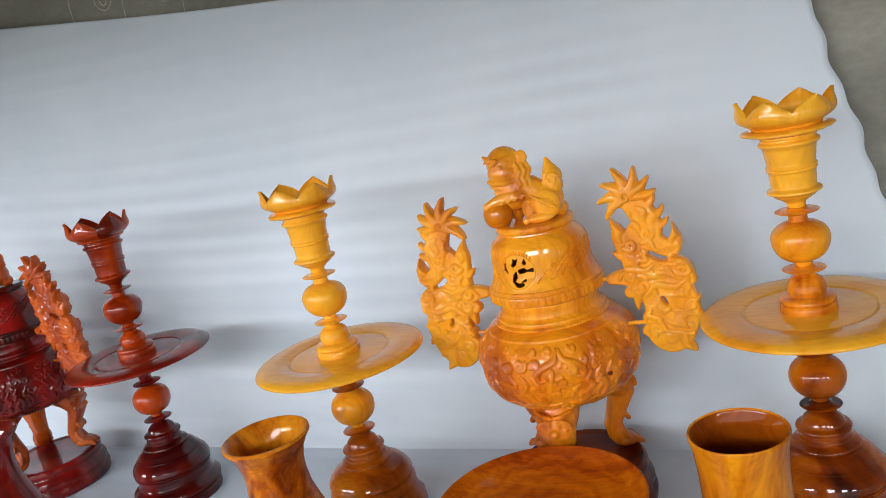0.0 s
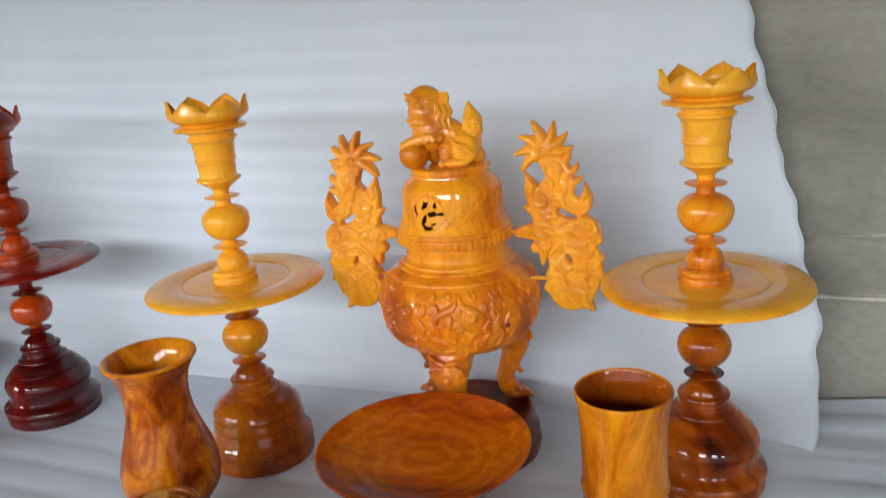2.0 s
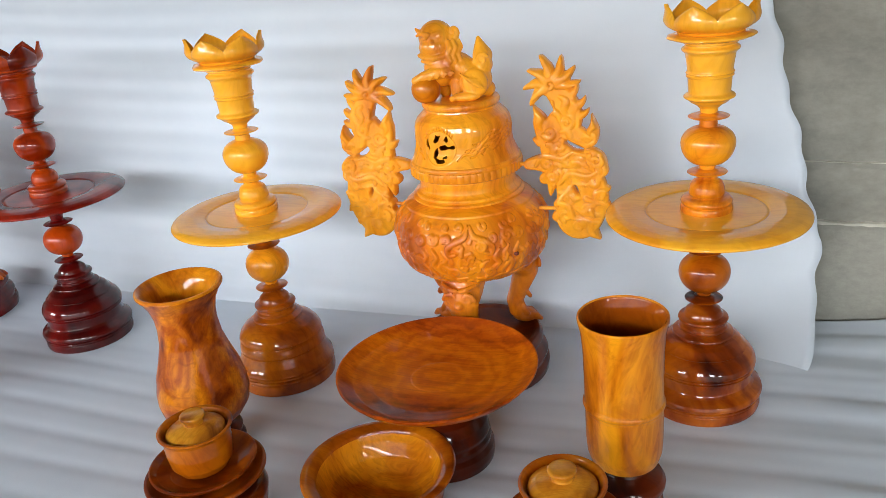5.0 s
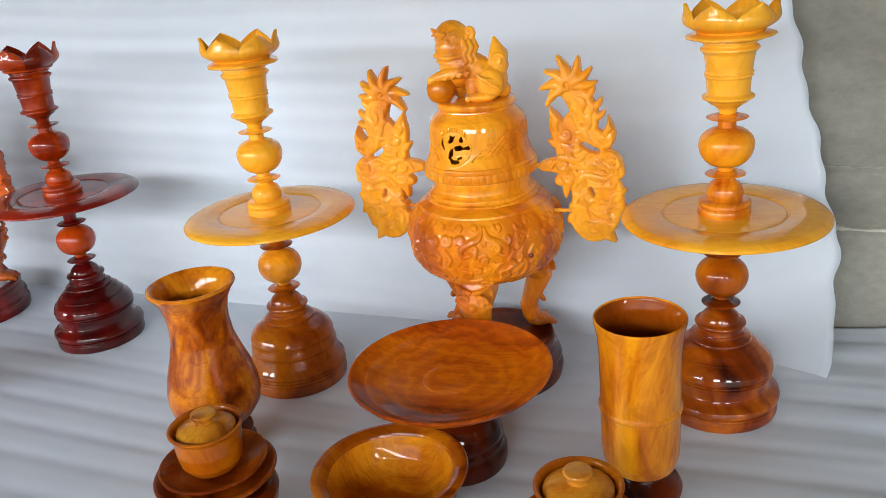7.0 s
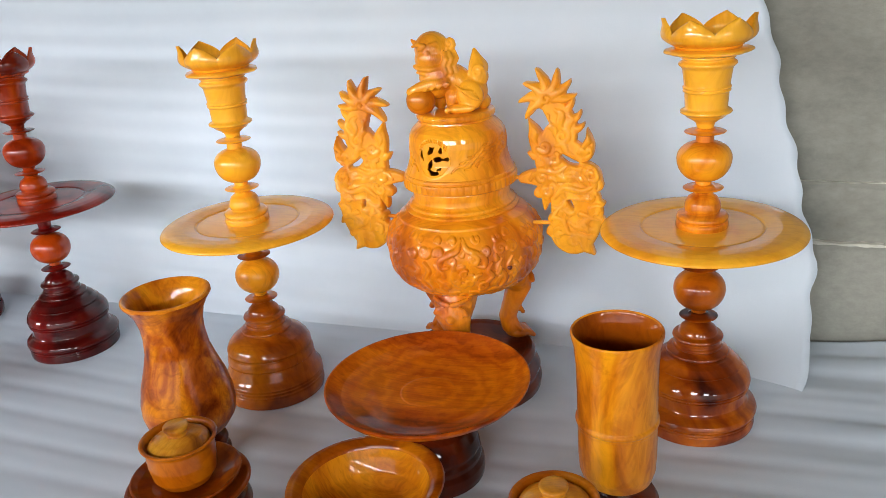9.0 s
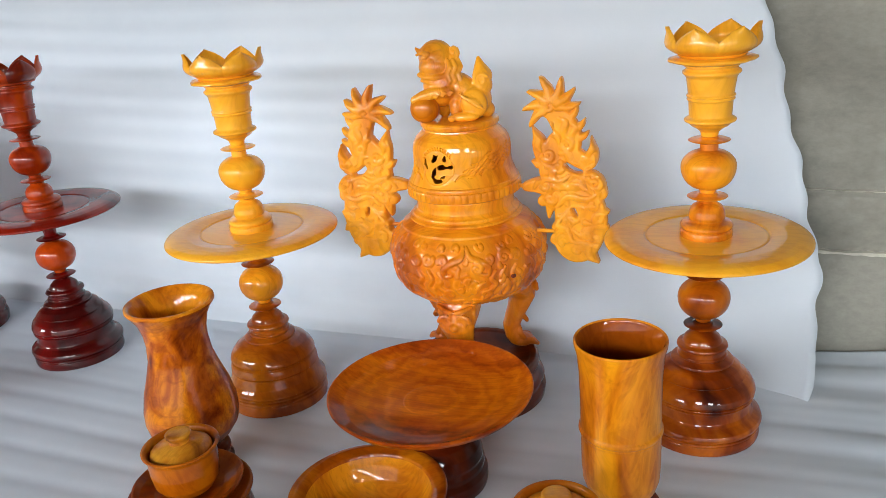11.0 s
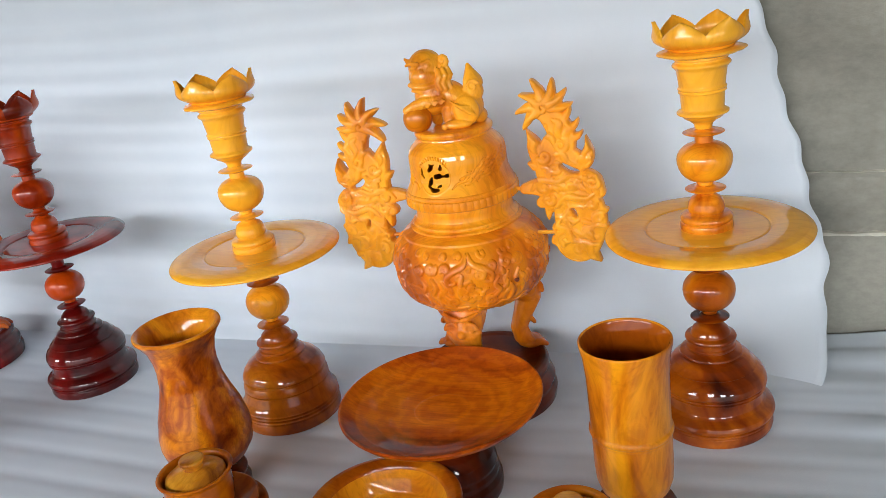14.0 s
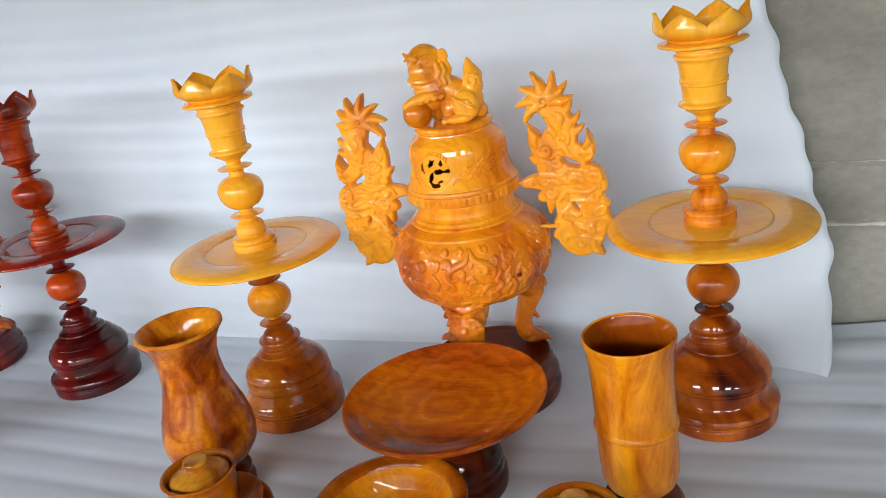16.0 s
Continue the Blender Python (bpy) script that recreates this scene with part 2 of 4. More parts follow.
def box(name, lo, hi, material, bevel=0.004):
    bm = bmesh.new()
    bmesh.ops.create_cube(bm, size=1.0)
    for v in bm.verts:
        v.co = Vector([(a + b) / 2 + c * (b - a) for a, b, c in zip(lo, hi, v.co)])
    if bevel:
        bmesh.ops.bevel(bm, geom=bm.edges[:], offset=bevel, segments=2, affect="EDGES")
    me = bpy.data.meshes.new(name)
    bm.to_mesh(me)
    bm.free()
    me.materials.append(material)
    return me


def setting(name, mesh, label, category):
    return tagged(new(name, mesh), label, category, kind="structure")


# strokes: tapered curved lines from which the carving is drawn
def flame(x, y, angle, length, width, bend=0.0, tip=0.0012, n=10):
    """A tongue that starts at x, y, points at angle and curls by bend degrees on its way."""
    pts, a = [], radians(angle)
    px, py = x, y
    for i in range(n + 1):
        s = i / n
        pts.append((px, py, width * (1 - s) ** 0.75 + tip))
        a += radians(bend) / n
        px, py = px + math.cos(a) * length / n, py + math.sin(a) * length / n
    return pts


def scroll(x, y, radius, turns, start, hand, width):
    """A spiral volute that winds in to its centre."""
    n = int(14 * turns) + 4
    return [(x + radius * (1 - 0.82 * i / n) * math.cos(radians(start) + hand * 2 * math.pi * turns * i / n),
             y + radius * (1 - 0.82 * i / n) * math.sin(radians(start) + hand * 2 * math.pi * turns * i / n),
             width * (1 - 0.35 * i / n)) for i in range(n + 1)]


def limb(*knots):
    """A smooth line through knots of (x, y, half width)."""
    k = [np.array(v, float) for v in knots]
    k = [2 * k[0] - k[1]] + k + [2 * k[-1] - k[-2]]
    out = []
    for a, b, c, d in zip(k, k[1:], k[2:], k[3:]):
        for s in np.linspace(0, 1, 7)[:-1]:
            out.append(tuple(0.5 * (2 * b + (c - a) * s + (2 * a - 5 * b + 4 * c - d) * s * s + (3 * b - a - 3 * c + d) * s ** 3)))
    return out + [tuple(k[-2])]


def distance(X, Y, strokes):
    """Signed distance of the points to the union of the strokes."""
    best = np.full(X.shape, 9.0)
    for st in strokes:
        xs = [p[0] for p in st]
        ys = [p[1] for p in st]
        w = max(p[2] for p in st) + 0.02
        near = (X > min(xs) - w) & (X < max(xs) + w) & (Y > min(ys) - w) & (Y < max(ys) + w)
        if not near.any():
            continue
        x, y = X[near], Y[near]
        d = np.full(x.shape, 9.0)
        for (ax, ay, ar), (bx, by, br) in zip(st, st[1:]):
            ex, ey = bx - ax, by - ay
            s = np.clip(((x - ax) * ex + (y - ay) * ey) / (ex * ex + ey * ey + 1e-12), 0, 1)
            d = np.minimum(d, np.hypot(x - ax - s * ex, y - ay - s * ey) - (ar + (br - ar) * s))
        best[near] = np.minimum(best[near], d)
    return best


def relief_of(X, Y, strokes, flat=0.62, step=0.0006):
    """Heights of overlapping half-round strokes: each lies a little over or under its neighbours, with a crease between them."""
    H = np.zeros(X.shape)
    for n, st in enumerate(strokes):
        xs, ys = [p[0] for p in st], [p[1] for p in st]
        w = max(p[2] for p in st) + 0.001
        near = (X > min(xs) - w) & (X < max(xs) + w) & (Y > min(ys) - w) & (Y < max(ys) + w)
        if not near.any():
            continue
        x, y = X[near], Y[near]
        h = np.zeros(x.shape)
        for (ax, ay, ar), (bx, by, br) in zip(st, st[1:]):
            ex, ey = bx - ax, by - ay
            s = np.clip(((x - ax) * ex + (y - ay) * ey) / (ex * ex + ey * ey + 1e-12), 0, 1)
            r = ar + (br - ar) * s
            q = 1 - ((x - ax - s * ex) ** 2 + (y - ay - s * ey) ** 2) / (r * r)
            h = np.maximum(h, np.where(q > 0, flat * r * np.sqrt(np.clip(q, 0, 1)) + step * (n * 7 % 5) * np.clip(q * 3, 0, 1), 0))
        H[near] = np.maximum(H[near], h)
    return H


def carved_plate(name, outline, holes, lines, material, step=0.00115, thick=0.010, relief=1.0):
    """A flat carved panel in the xz plane: the outline's rounded silhouette with raised scrollwork on both faces."""
    xs = [p[0] for s in outline for p in s]
    ys = [p[1] for s in outline for p in s]
    gx = np.arange(min(xs) - 0.03, max(xs) + 0.03, step)
    gy = np.arange(min(ys) - 0.03, max(ys) + 0.03, step)
    X, Y = np.meshgrid(gx, gy, indexing="ij")

    def field(a, b):
        d = distance(a, b, outline)
        return np.maximum(d, -distance(a, b, holes)) if holes else d

    S = field(X, Y)
    inside = S < 0
    cell = inside[:-1, :-1] | inside[1:, :-1] | inside[:-1, 1:] | inside[1:, 1:]
    used = np.zeros(S.shape, bool)
    for i, j in itertools.product((0, 1), (0, 1)):
        used[i:S.shape[0] - 1 + i, j:S.shape[1] - 1 + j] |= cell
    edge = used & ~inside
    e = 4e-4
    for _ in range(3):
        gxn = (field(X + e, Y) - field(X - e, Y)) / (2 * e)
        gyn = (field(X, Y + e) - field(X, Y - e)) / (2 * e)
        ln = np.maximum(np.hypot(gxn, gyn), 0.3)
        s = field(X, Y)
        X = np.where(edge, X - s * gxn / ln, X)
        Y = np.where(edge, Y - s * gyn / ln, Y)
    depth = np.clip(-field(X, Y), 0, None)
    h = thick * (0.45 + 0.55 * np.sqrt(np.clip(1 - (1 - np.clip(depth / 0.005, 0, 1)) ** 2, 0, 1)))
    h += relief * relief_of(X, Y, [[(x, y, 1.3 * w) for x, y, w in st] for st in lines], flat=0.45) * np.clip(depth / 0.0022, 0, 1)
    ids = np.full(S.shape, -1)
    ids[used] = np.arange(used.sum())
    n = int(used.sum())
    verts = [(x, -z, y) for x, y, z in zip(X[used], Y[used], h[used])] + [(x, z, y) for x, y, z in zip(X[used], Y[used], h[used])]
    faces, count = [], {}
    for i, j in zip(*np.nonzero(cell)):
        q = (int(ids[i, j]), int(ids[i + 1, j]), int(ids[i + 1, j + 1]), int(ids[i, j + 1]))
        faces.append(q)
        faces.append(tuple(n + k for k in reversed(q)))
        for a, b in zip(q, q[1:] + q[:1]):
            count[(a, b)] = 1
    for a, b in count:
        if (b, a) not in count:
            faces.append((b, a, n + a, n + b))
    return from_lists(name, verts, faces, material, 50)


def carved_lathe(name, radius, z0, z1, nz, na, height, material, hole=None, smooth=60, cap=True):
    """A turned skin with carving: radius(z) plus height(u, z), u being the way round in metres at mean radius."""
    Z, A = np.meshgrid(np.linspace(z1, z0, nz), np.linspace(0, 2 * np.pi, na, endpoint=False), indexing="ij")
    base = np.vectorize(radius)(Z)
    H = height(A, Z)
    R = base + H
    verts = np.stack([R * np.cos(A), R * np.sin(A), Z], -1).reshape(-1, 3).tolist()
    open_ = hole(A, Z) if hole else np.zeros(Z.shape, bool)
    faces = []
    for i in range(nz - 1):
        for j in range(na):
            k = (j + 1) % na
            if open_[i, j]:
                continue
            faces.append((i * na + j, (i + 1) * na + j, (i + 1) * na + k, i * na + k))
    if cap:
        faces.append(tuple(range(na)))
        faces.append(tuple(reversed(range((nz - 1) * na, nz * na))))
    return from_lists(name, verts, faces, material, smooth)


# ---- the room ----
X0, X1, YF, ZC = ROOM


def back_wall():
    """Board-marked concrete: a shallow set-back below one board joint, a rough cement seam at another."""
    xs = np.arange(X0, X1 + 0.01, 0.04)
    zs = np.unique(np.round(np.concatenate([np.arange(FLOOR, ZC + 0.01, 0.03), np.arange(0.17, 0.33, 0.004)]), 4))
    verts, faces = [], []
    for x in xs:
        for z in zs:
            n = noise.noise(Vector((x * 2.3, 0.0, z * 4.0))) * 0.0025 + noise.noise(Vector((x * 9, 3.0, z * 14))) * 0.0012
            lip = 0.302 + 0.006 * noise.noise(Vector((x * 3, 7.0, 0)))
            seam = 0.197 + 0.004 * noise.noise(Vector((x * 5, 1.0, 0)))
            y = WALL_Y + n + (0.004 if z < lip else 0.0)
            y -= 0.0045 * math.exp(-((z - seam) / 0.006) ** 2) * (0.6 + noise.noise(Vector((x * 22, 2, 0))))
            verts.append((x, y, z))
    m = len(zs)
    for i in range(len(xs) - 1):
        for j in range(m - 1):
            faces.append((i * m + j, (i + 1) * m + j, (i + 1) * m + j + 1, i * m + j + 1))
    k = len(verts)
    verts += [(X0, WALL_Y + 0.2, FLOOR), (X1, WALL_Y + 0.2, FLOOR), (X1, WALL_Y + 0.2, ZC), (X0, WALL_Y + 0.2, ZC)]
    faces.append((k + 3, k + 2, k + 1, k))
    return setting("wall_back", from_lists("wall_back", verts, faces, CONCRETE, 60), "bare grey board-marked concrete wall behind the table", "wall")


def cement_seams():
    """Pale cement squeezed out of the board joints, ragged and broken."""
    for level, size, gap in ((0.199, 0.0066, -0.25), (0.314, 0.0030, 0.0)):
        verts, faces = [], []
        for i, x in enumerate(np.arange(X0 + 0.05, X1 - 0.05, 0.006)):
            n = noise.noise(Vector((x * 14, level * 9, 0))) * 0.7 + noise.noise(Vector((x * 60, level, 4))) * 0.5
            h = max(0.0006, size * (0.5 + n - gap * 0.5))
            z = level + 0.004 * noise.noise(Vector((x * 5, 1.0, 0))) + 0.0015 * noise.noise(Vector((x * 40, 2.0, 0)))
            y = WALL_Y - 0.0045
            verts += [(x, y + 0.012, z - h), (x, y, z - h * 0.6), (x, y - 0.001, z + h * 0.6), (x, y + 0.012, z + h)]
            if i:
                k = len(verts) - 8
                faces += [(k + j, k + 4 + j, k + 5 + j, k + 1 + j) for j in range(3)]
        part("cement_seam", from_lists("cement_seam", verts, faces, MORTAR, 60), wall_back, "ragged pale cement seam")


def chalk_marks():
    """A scribbled knot of chalk loops and a few pale drips high on the concrete."""
    rng = random.Random(8)
    strokes = [[(-1.024 + (0.036 - 0.0009 * i) * math.cos(i * 0.42) * (0.9 + 0.1 * math.sin(i)), 1.088 + (0.034 - 0.0008 * i) * math.sin(i * 0.42)) for i in range(34)],
               [(-0.845 + 0.014 * math.cos(i * 0.4), 1.056 + 0.014 * math.sin(i * 0.4)) for i in range(14)]]
    for x in (-1.135, -0.972, -0.802):
        strokes.append([(x + 0.002 * rng.uniform(-1, 1) + 0.008 * i / 14, 1.0 + 0.02 * i) for i in range(15)])
    for st in strokes:
        verts, faces = [], []
        for i, (x, z) in enumerate(st):
            q, p = st[min(i + 1, len(st) - 1)], st[max(i - 1, 0)]
            d = Vector((q[0] - p[0], q[1] - p[1])).normalized() * rng.uniform(0.0006, 0.0014)
            verts += [(x - d.y, WALL_Y - 0.0052, z + d.x), (x + d.y, WALL_Y - 0.0052, z - d.x)]
            if i:
                k = len(verts) - 4
                faces.append((k, k + 1, k + 3, k + 2))
        part("chalk_mark", from_lists("chalk_mark", verts, faces, MORTAR, 0), wall_back, "pale chalk scribble")


def slab(name, lo, hi, material, label, category):
    return setting(name, box(name, lo, hi, material, 0), label, category)


wall_back = back_wall()
cement_seams()
chalk_marks()
# unseen shell added to close the room and bounce the light
slab("floor", (X0, YF - 0.2, FLOOR - 0.1), (X1, WALL_Y + 0.2, FLOOR), FLOORING, "unseen plain cement floor added to close the room", "floor")
slab("ceiling", (X0 - 0.2, YF - 0.2, ZC), (X1 + 0.2, WALL_Y + 0.2, ZC + 0.15), CEILING, "unseen plain plaster ceiling added to close the room", "ceiling")
slab("wall_left", (X0 - 0.2, YF - 0.2, FLOOR - 0.1), (X0, WALL_Y + 0.2, ZC), PLASTER, "unseen plain plaster side wall added to close the room", "wall")
slab("wall_right", (X1, YF - 0.2, FLOOR - 0.1), (X1 + 0.2, WALL_Y + 0.2, ZC), PLASTER, "unseen plain plaster side wall added to close the room", "wall")


# unseen wall behind the camera; its openings mask the lamps outside
def front_wall():
    e = tagged(new("wall_front"), "unseen plastered front wall added to shape the light, open below, with windows above", "wall", kind="structure")
    part("upper_wall", box("upper_wall", (X0, YF - 0.2, HEAD), (X1, YF, ZC), PLASTER, 0), e)
    part("beam", box("beam", (X0, YF - 0.2, SKYLINE), (X1, YF, TRANSOM), PLASTER, 0), e)
    part("lower_wall", box("lower_wall", (X0, YF - 0.2, FLOOR), (X1, YF, SILL), PLASTER, 0), e)
    for a, b in ((X0, FRONT[0]), (FRONT[1], X1)):
        part("jamb", box("jamb", (a, YF - 0.2, SILL), (b, YF, SKYLINE), PLASTER, 0), e)
    xs = [X0] + [v for o in WINDOWS for v in o] + [X1]
    for a, b in zip(xs[::2], xs[1::2]):
        part("pier", box("pier", (a, YF - 0.2, TRANSOM), (b, YF, HEAD), PLASTER, 0), e)


front_wall()


# ---- the display table with its foam sheets ----
TABLE = (-2.6, 0.745, -0.82, 0.095)


def display_table():
    e = thing("display_table", "plain plywood display table under a white foam sheet", "table")
    a, b, c, d = TABLE
    part("tabletop", box("tabletop", (a, c, -0.04), (b, d, -0.012), BOARD), e)
    for x, y in itertools.product((a + 0.06, b - 0.12), (c + 0.08, d - 0.08)):
        part("leg", box("leg", (x - 0.03, y - 0.03, FLOOR), (x + 0.03, y + 0.03, -0.04), BOARD), e)
    part("apron", box("apron", (a + 0.09, c + 0.07, -0.12), (b - 0.15, c + 0.09, -0.04), BOARD), e)


display_table()


def ripples(s, x, seed):
    """Soft uneven rolls across a sheet that was long rolled up; 0 at the crests, negative between."""
    s = s + 0.034 * noise.noise(Vector((x * 1.1, s * 2.2, seed))) + 0.012 * math.sin(x * 2.1 + seed)
    k = 0.5 + 0.5 * math.sin(2 * math.pi * s / 0.072 + 1.2 * noise.noise(Vector((s * 6, x * 0.7, seed))))
    amp = (0.0033 + 0.0024 * max(0.0, min(1.0, x / 0.5))) * (0.55 + 0.6 * noise.noise(Vector((x * 1.1, s * 3.0, seed + 5))))
    return -max(amp, 0.001) * (1 - k) ** 2.2


def sheet(name, nu, nv, place, label, thick=0.004):
    verts, faces = [], []
    for i in range(nu + 1):
        for j in range(nv + 1):
            verts.append(place(i / nu, j / nv))
    m = nv + 1
    for i in range(nu):
        for j in range(nv):
            faces.append((i * m + j, (i + 1) * m + j, (i + 1) * m + j + 1, i * m + j + 1))
    ob = new(name, from_lists(name, verts, faces, FOAM, 180))
    mod = ob.modifiers.new("thickness", "SOLIDIFY")
    mod.thickness, mod.offset = thick, -1
    return tagged(ob, label, "foam sheet")


def floor_sheet(u, v):
    y = -0.86 + v * (WALL_Y - 0.012 + 0.86)
    edge = 0.757 + 0.012 * math.sin(y * 9) + 0.006 * math.sin(y * 31 + 1) - 0.03 * max(0.0, y) / 0.1
    x = -2.62 + u * (edge + 2.62)
    z = ripples(y, x, 2.0)
    right = max(0.0, (x - 0.45) / 0.31)
    z += 0.030 * right ** 2 * max(0.0, (y + 0.12) / 0.22) ** 2 + 0.004 * right * math.sin(y * 60)
    return (x, y, z)


def backing_sheet(u, v):
    s = v
    side = 0.568 - 0.24 * max(0.0, s * 0.88 - 0.19) + 0.0028 * math.sin(s * 74) + 0.003 * math.sin(s * 31 + 1)
    side -= 0.018 * max(0.0, 1 - s / 0.06)
    x = -2.55 + u * (side + 2.55)
    top = 1.008 - 0.128 * (x + 0.695) + 0.012 * math.sin(x * 2.6)
    z = s * top
    lean = 0.090 * (1 - math.exp(-z / 0.14))
    toe = max(0.0, 1 - z / 0.13)
    fwd = max(0.0, (x - 0.25) / 0.3)
    y = lean + rolls(z, x) - 0.078 * fwd ** 1.6 * toe ** 1.5
    return (x, y, z - 0.003)


def rolls(z, x):
    """The closer rolls of the upright sheet, stronger towards its far end."""
    z = z + 0.018 * noise.noise(Vector((x * 1.1, z * 1.4, 4.0))) - 0.03 * x * x
    a = 0.5 + 0.5 * math.sin(2 * math.pi * z / 0.047 + 1.0 * noise.noise(Vector((z * 7, x * 0.8, 3.0))))
    far = min(1.0, max(0.25, 0.55 - 0.6 * x))
    return -0.0046 * far * (0.6 + 0.8 * noise.noise(Vector((x * 0.9, z * 2.5, 8.0)))) * (1 - a)


sheet("foam_sheet", 260, 230, floor_sheet, "white rippled foam sheet spread over the table")
sheet("foam_sheet", 220, 260, backing_sheet, "white rippled foam sheet leaning upright against the wall")


# ---- candlesticks ----
def lotus(parent, material, phase, petals=6, r=0.066, z0=0.594, z1=0.640):
    """A cup of pointed petals with thickness; each petal a part of its own."""
    cup = part("lotus_cup", lathe("lotus_cup", [(0.0, z0 + 0.004), (0.040, z0 + 0.005), (0.047, z0 + 0.004), (0.044, z0), (0.0, z0)], material), parent)
    half = math.pi / petals
    n, m = 14, 12
    verts, faces = [], []
    for layer in (0, 1):
        for j in range(m + 1):
            t = j / m
            wide = half * 1.10 if t < 0.34 else half * 1.10 * max(0.0, 1 - ((t - 0.34) / 0.66) ** 1.9)
            for i in range(n + 1):
                s = i / n * 2 - 1
                a = s * wide
                rr = 0.041 + (r - 0.041) * math.sin(min(1.0, t / 0.42) * math.pi / 2) - 0.004 * max(0, t - 0.55) / 0.45
                rr += 0.0042 * (1 - s * s) * min(1, t * 2) + 0.003 * max(0.0, t - 0.80) / 0.20
                rr -= layer * (0.0035 - 0.0022 * t)
                zz = z0 + 0.002 + (z1 - z0) * (t ** 1.08) + layer * 0.0008 * (1 - t)
                verts.append((rr * math.cos(a), rr * math.sin(a), zz))
    k = (n + 1) * (m + 1)
    for j in range(m):
        for i in range(n):
            q = (j * (n + 1) + i, j * (n + 1) + i + 1, (j + 1) * (n + 1) + i + 1, (j + 1) * (n + 1) + i)
            faces.append(q)
            faces.append(tuple(k + v for v in reversed(q)))
    rim = [j * (n + 1) for j in range(m + 1)] + [m * (n + 1) + i for i in range(1, n + 1)] + [j * (n + 1) + n for j in range(m - 1, -1, -1)]
    for a, b in zip(rim, rim[1:]):
        faces.append((a, b, k + b, k + a))
    me = from_lists("petal", verts, faces, material, 50)
    for i in range(petals):
        part("petal", me, cup, at=pose(0, 0, 0, 0, 0, phase + i * 360 / petals))
    return cup


FOOT = [(0.0, 0.178), (0.011, 0.178), (0.0135, 0.1765), (0.0125, 0.1745), (0.019, 0.171), (0.0265, 0.164), (0.0295, 0.1575), (0.0300, 0.1545), (0.0375, 0.1525), (0.0388, 0.1495), (0.0375, 0.1465),
        (0.0348, 0.1450), (0.0352, 0.1385), (0.0375, 0.1365), (0.0378, 0.1335), (0.0350, 0.1312), (0.0400, 0.1292), (0.0468, 0.1270), (0.0480, 0.1240), (0.0448, 0.1218),
        (0.0505, 0.1200), (0.0580, 0.1150), (0.0625, 0.1090), (0.0650, 0.1060), (0.0680, 0.1042), (0.0652, 0.1020), (0.0700, 0.0990), (0.0765, 0.0930), (0.0805, 0.0855), (0.0825, 0.0785),
        (0.0818, 0.0760), (0.0782, 0.0745), (0.0814, 0.0728), (0.0814, 0.0708), (0.0776, 0.0694), (0.0806, 0.0680), (0.0804, 0.0660), (0.0768, 0.0648),
        (0.0766, 0.0560), (0.0772, 0.0480), (0.0805, 0.0425), (0.0868, 0.0385), (0.0918, 0.0345), (0.0938, 0.0295), (0.0930, 0.0250), (0.0882, 0.0228), (0.0917, 0.0208), (0.0917, 0.0186), (0.0880, 0.0172),
        (0.0902, 0.0150), (0.0912, 0.006), (0.0902, 0.0), (0.0, 0.0)]
PLAIN_FOOT = [(0.0, 0.178), (0.011, 0.178), (0.0135, 0.1765), (0.0125, 0.1745), (0.019, 0.171), (0.0262, 0.164), (0.0292, 0.1575), (0.0295, 0.1545), (0.0370, 0.1520), (0.0382, 0.1490), (0.0365, 0.1460),
              (0.0340, 0.1445), (0.0344, 0.1385), (0.0372, 0.1365), (0.0376, 0.1335), (0.0360, 0.1315), (0.0412, 0.1290), (0.0455, 0.1270), (0.0462, 0.1245), (0.0448, 0.1225),
              (0.0540, 0.1185), (0.0645, 0.1115), (0.0722, 0.1025), (0.0762, 0.0945), (0.0775, 0.0900), (0.0738, 0.0886), (0.0774, 0.0870), (0.0738, 0.0853), (0.0766, 0.0830),
              (0.0788, 0.0765), (0.0798, 0.0700), (0.0770, 0.0688), (0.0800, 0.0674), (0.0772, 0.0660), (0.0798, 0.0600), (0.0828, 0.0500), (0.0868, 0.0430), (0.0900, 0.0385), (0.0908, 0.0360), (0.0868, 0.0345),
              (0.0908, 0.0325), (0.0910, 0.0300), (0.0868, 0.0284), (0.0914, 0.0265), (0.0916, 0.0235), (0.0874, 0.0220), (0.0905, 0.0192), (0.0915, 0.008), (0.0905, 0.0), (0.0, 0.0)]


def thin_disc(r, z, neck):
    return [(0.0, z + 0.005), (neck, z + 0.005), (neck + 0.004, z + 0.002), (r - 0.004, z + 0.0012), (r, z - 0.0002), (r - 0.003, z - 0.0016),
            (neck + 0.006, z - 0.003), (neck, z - 0.006), (0.0, z - 0.006)]


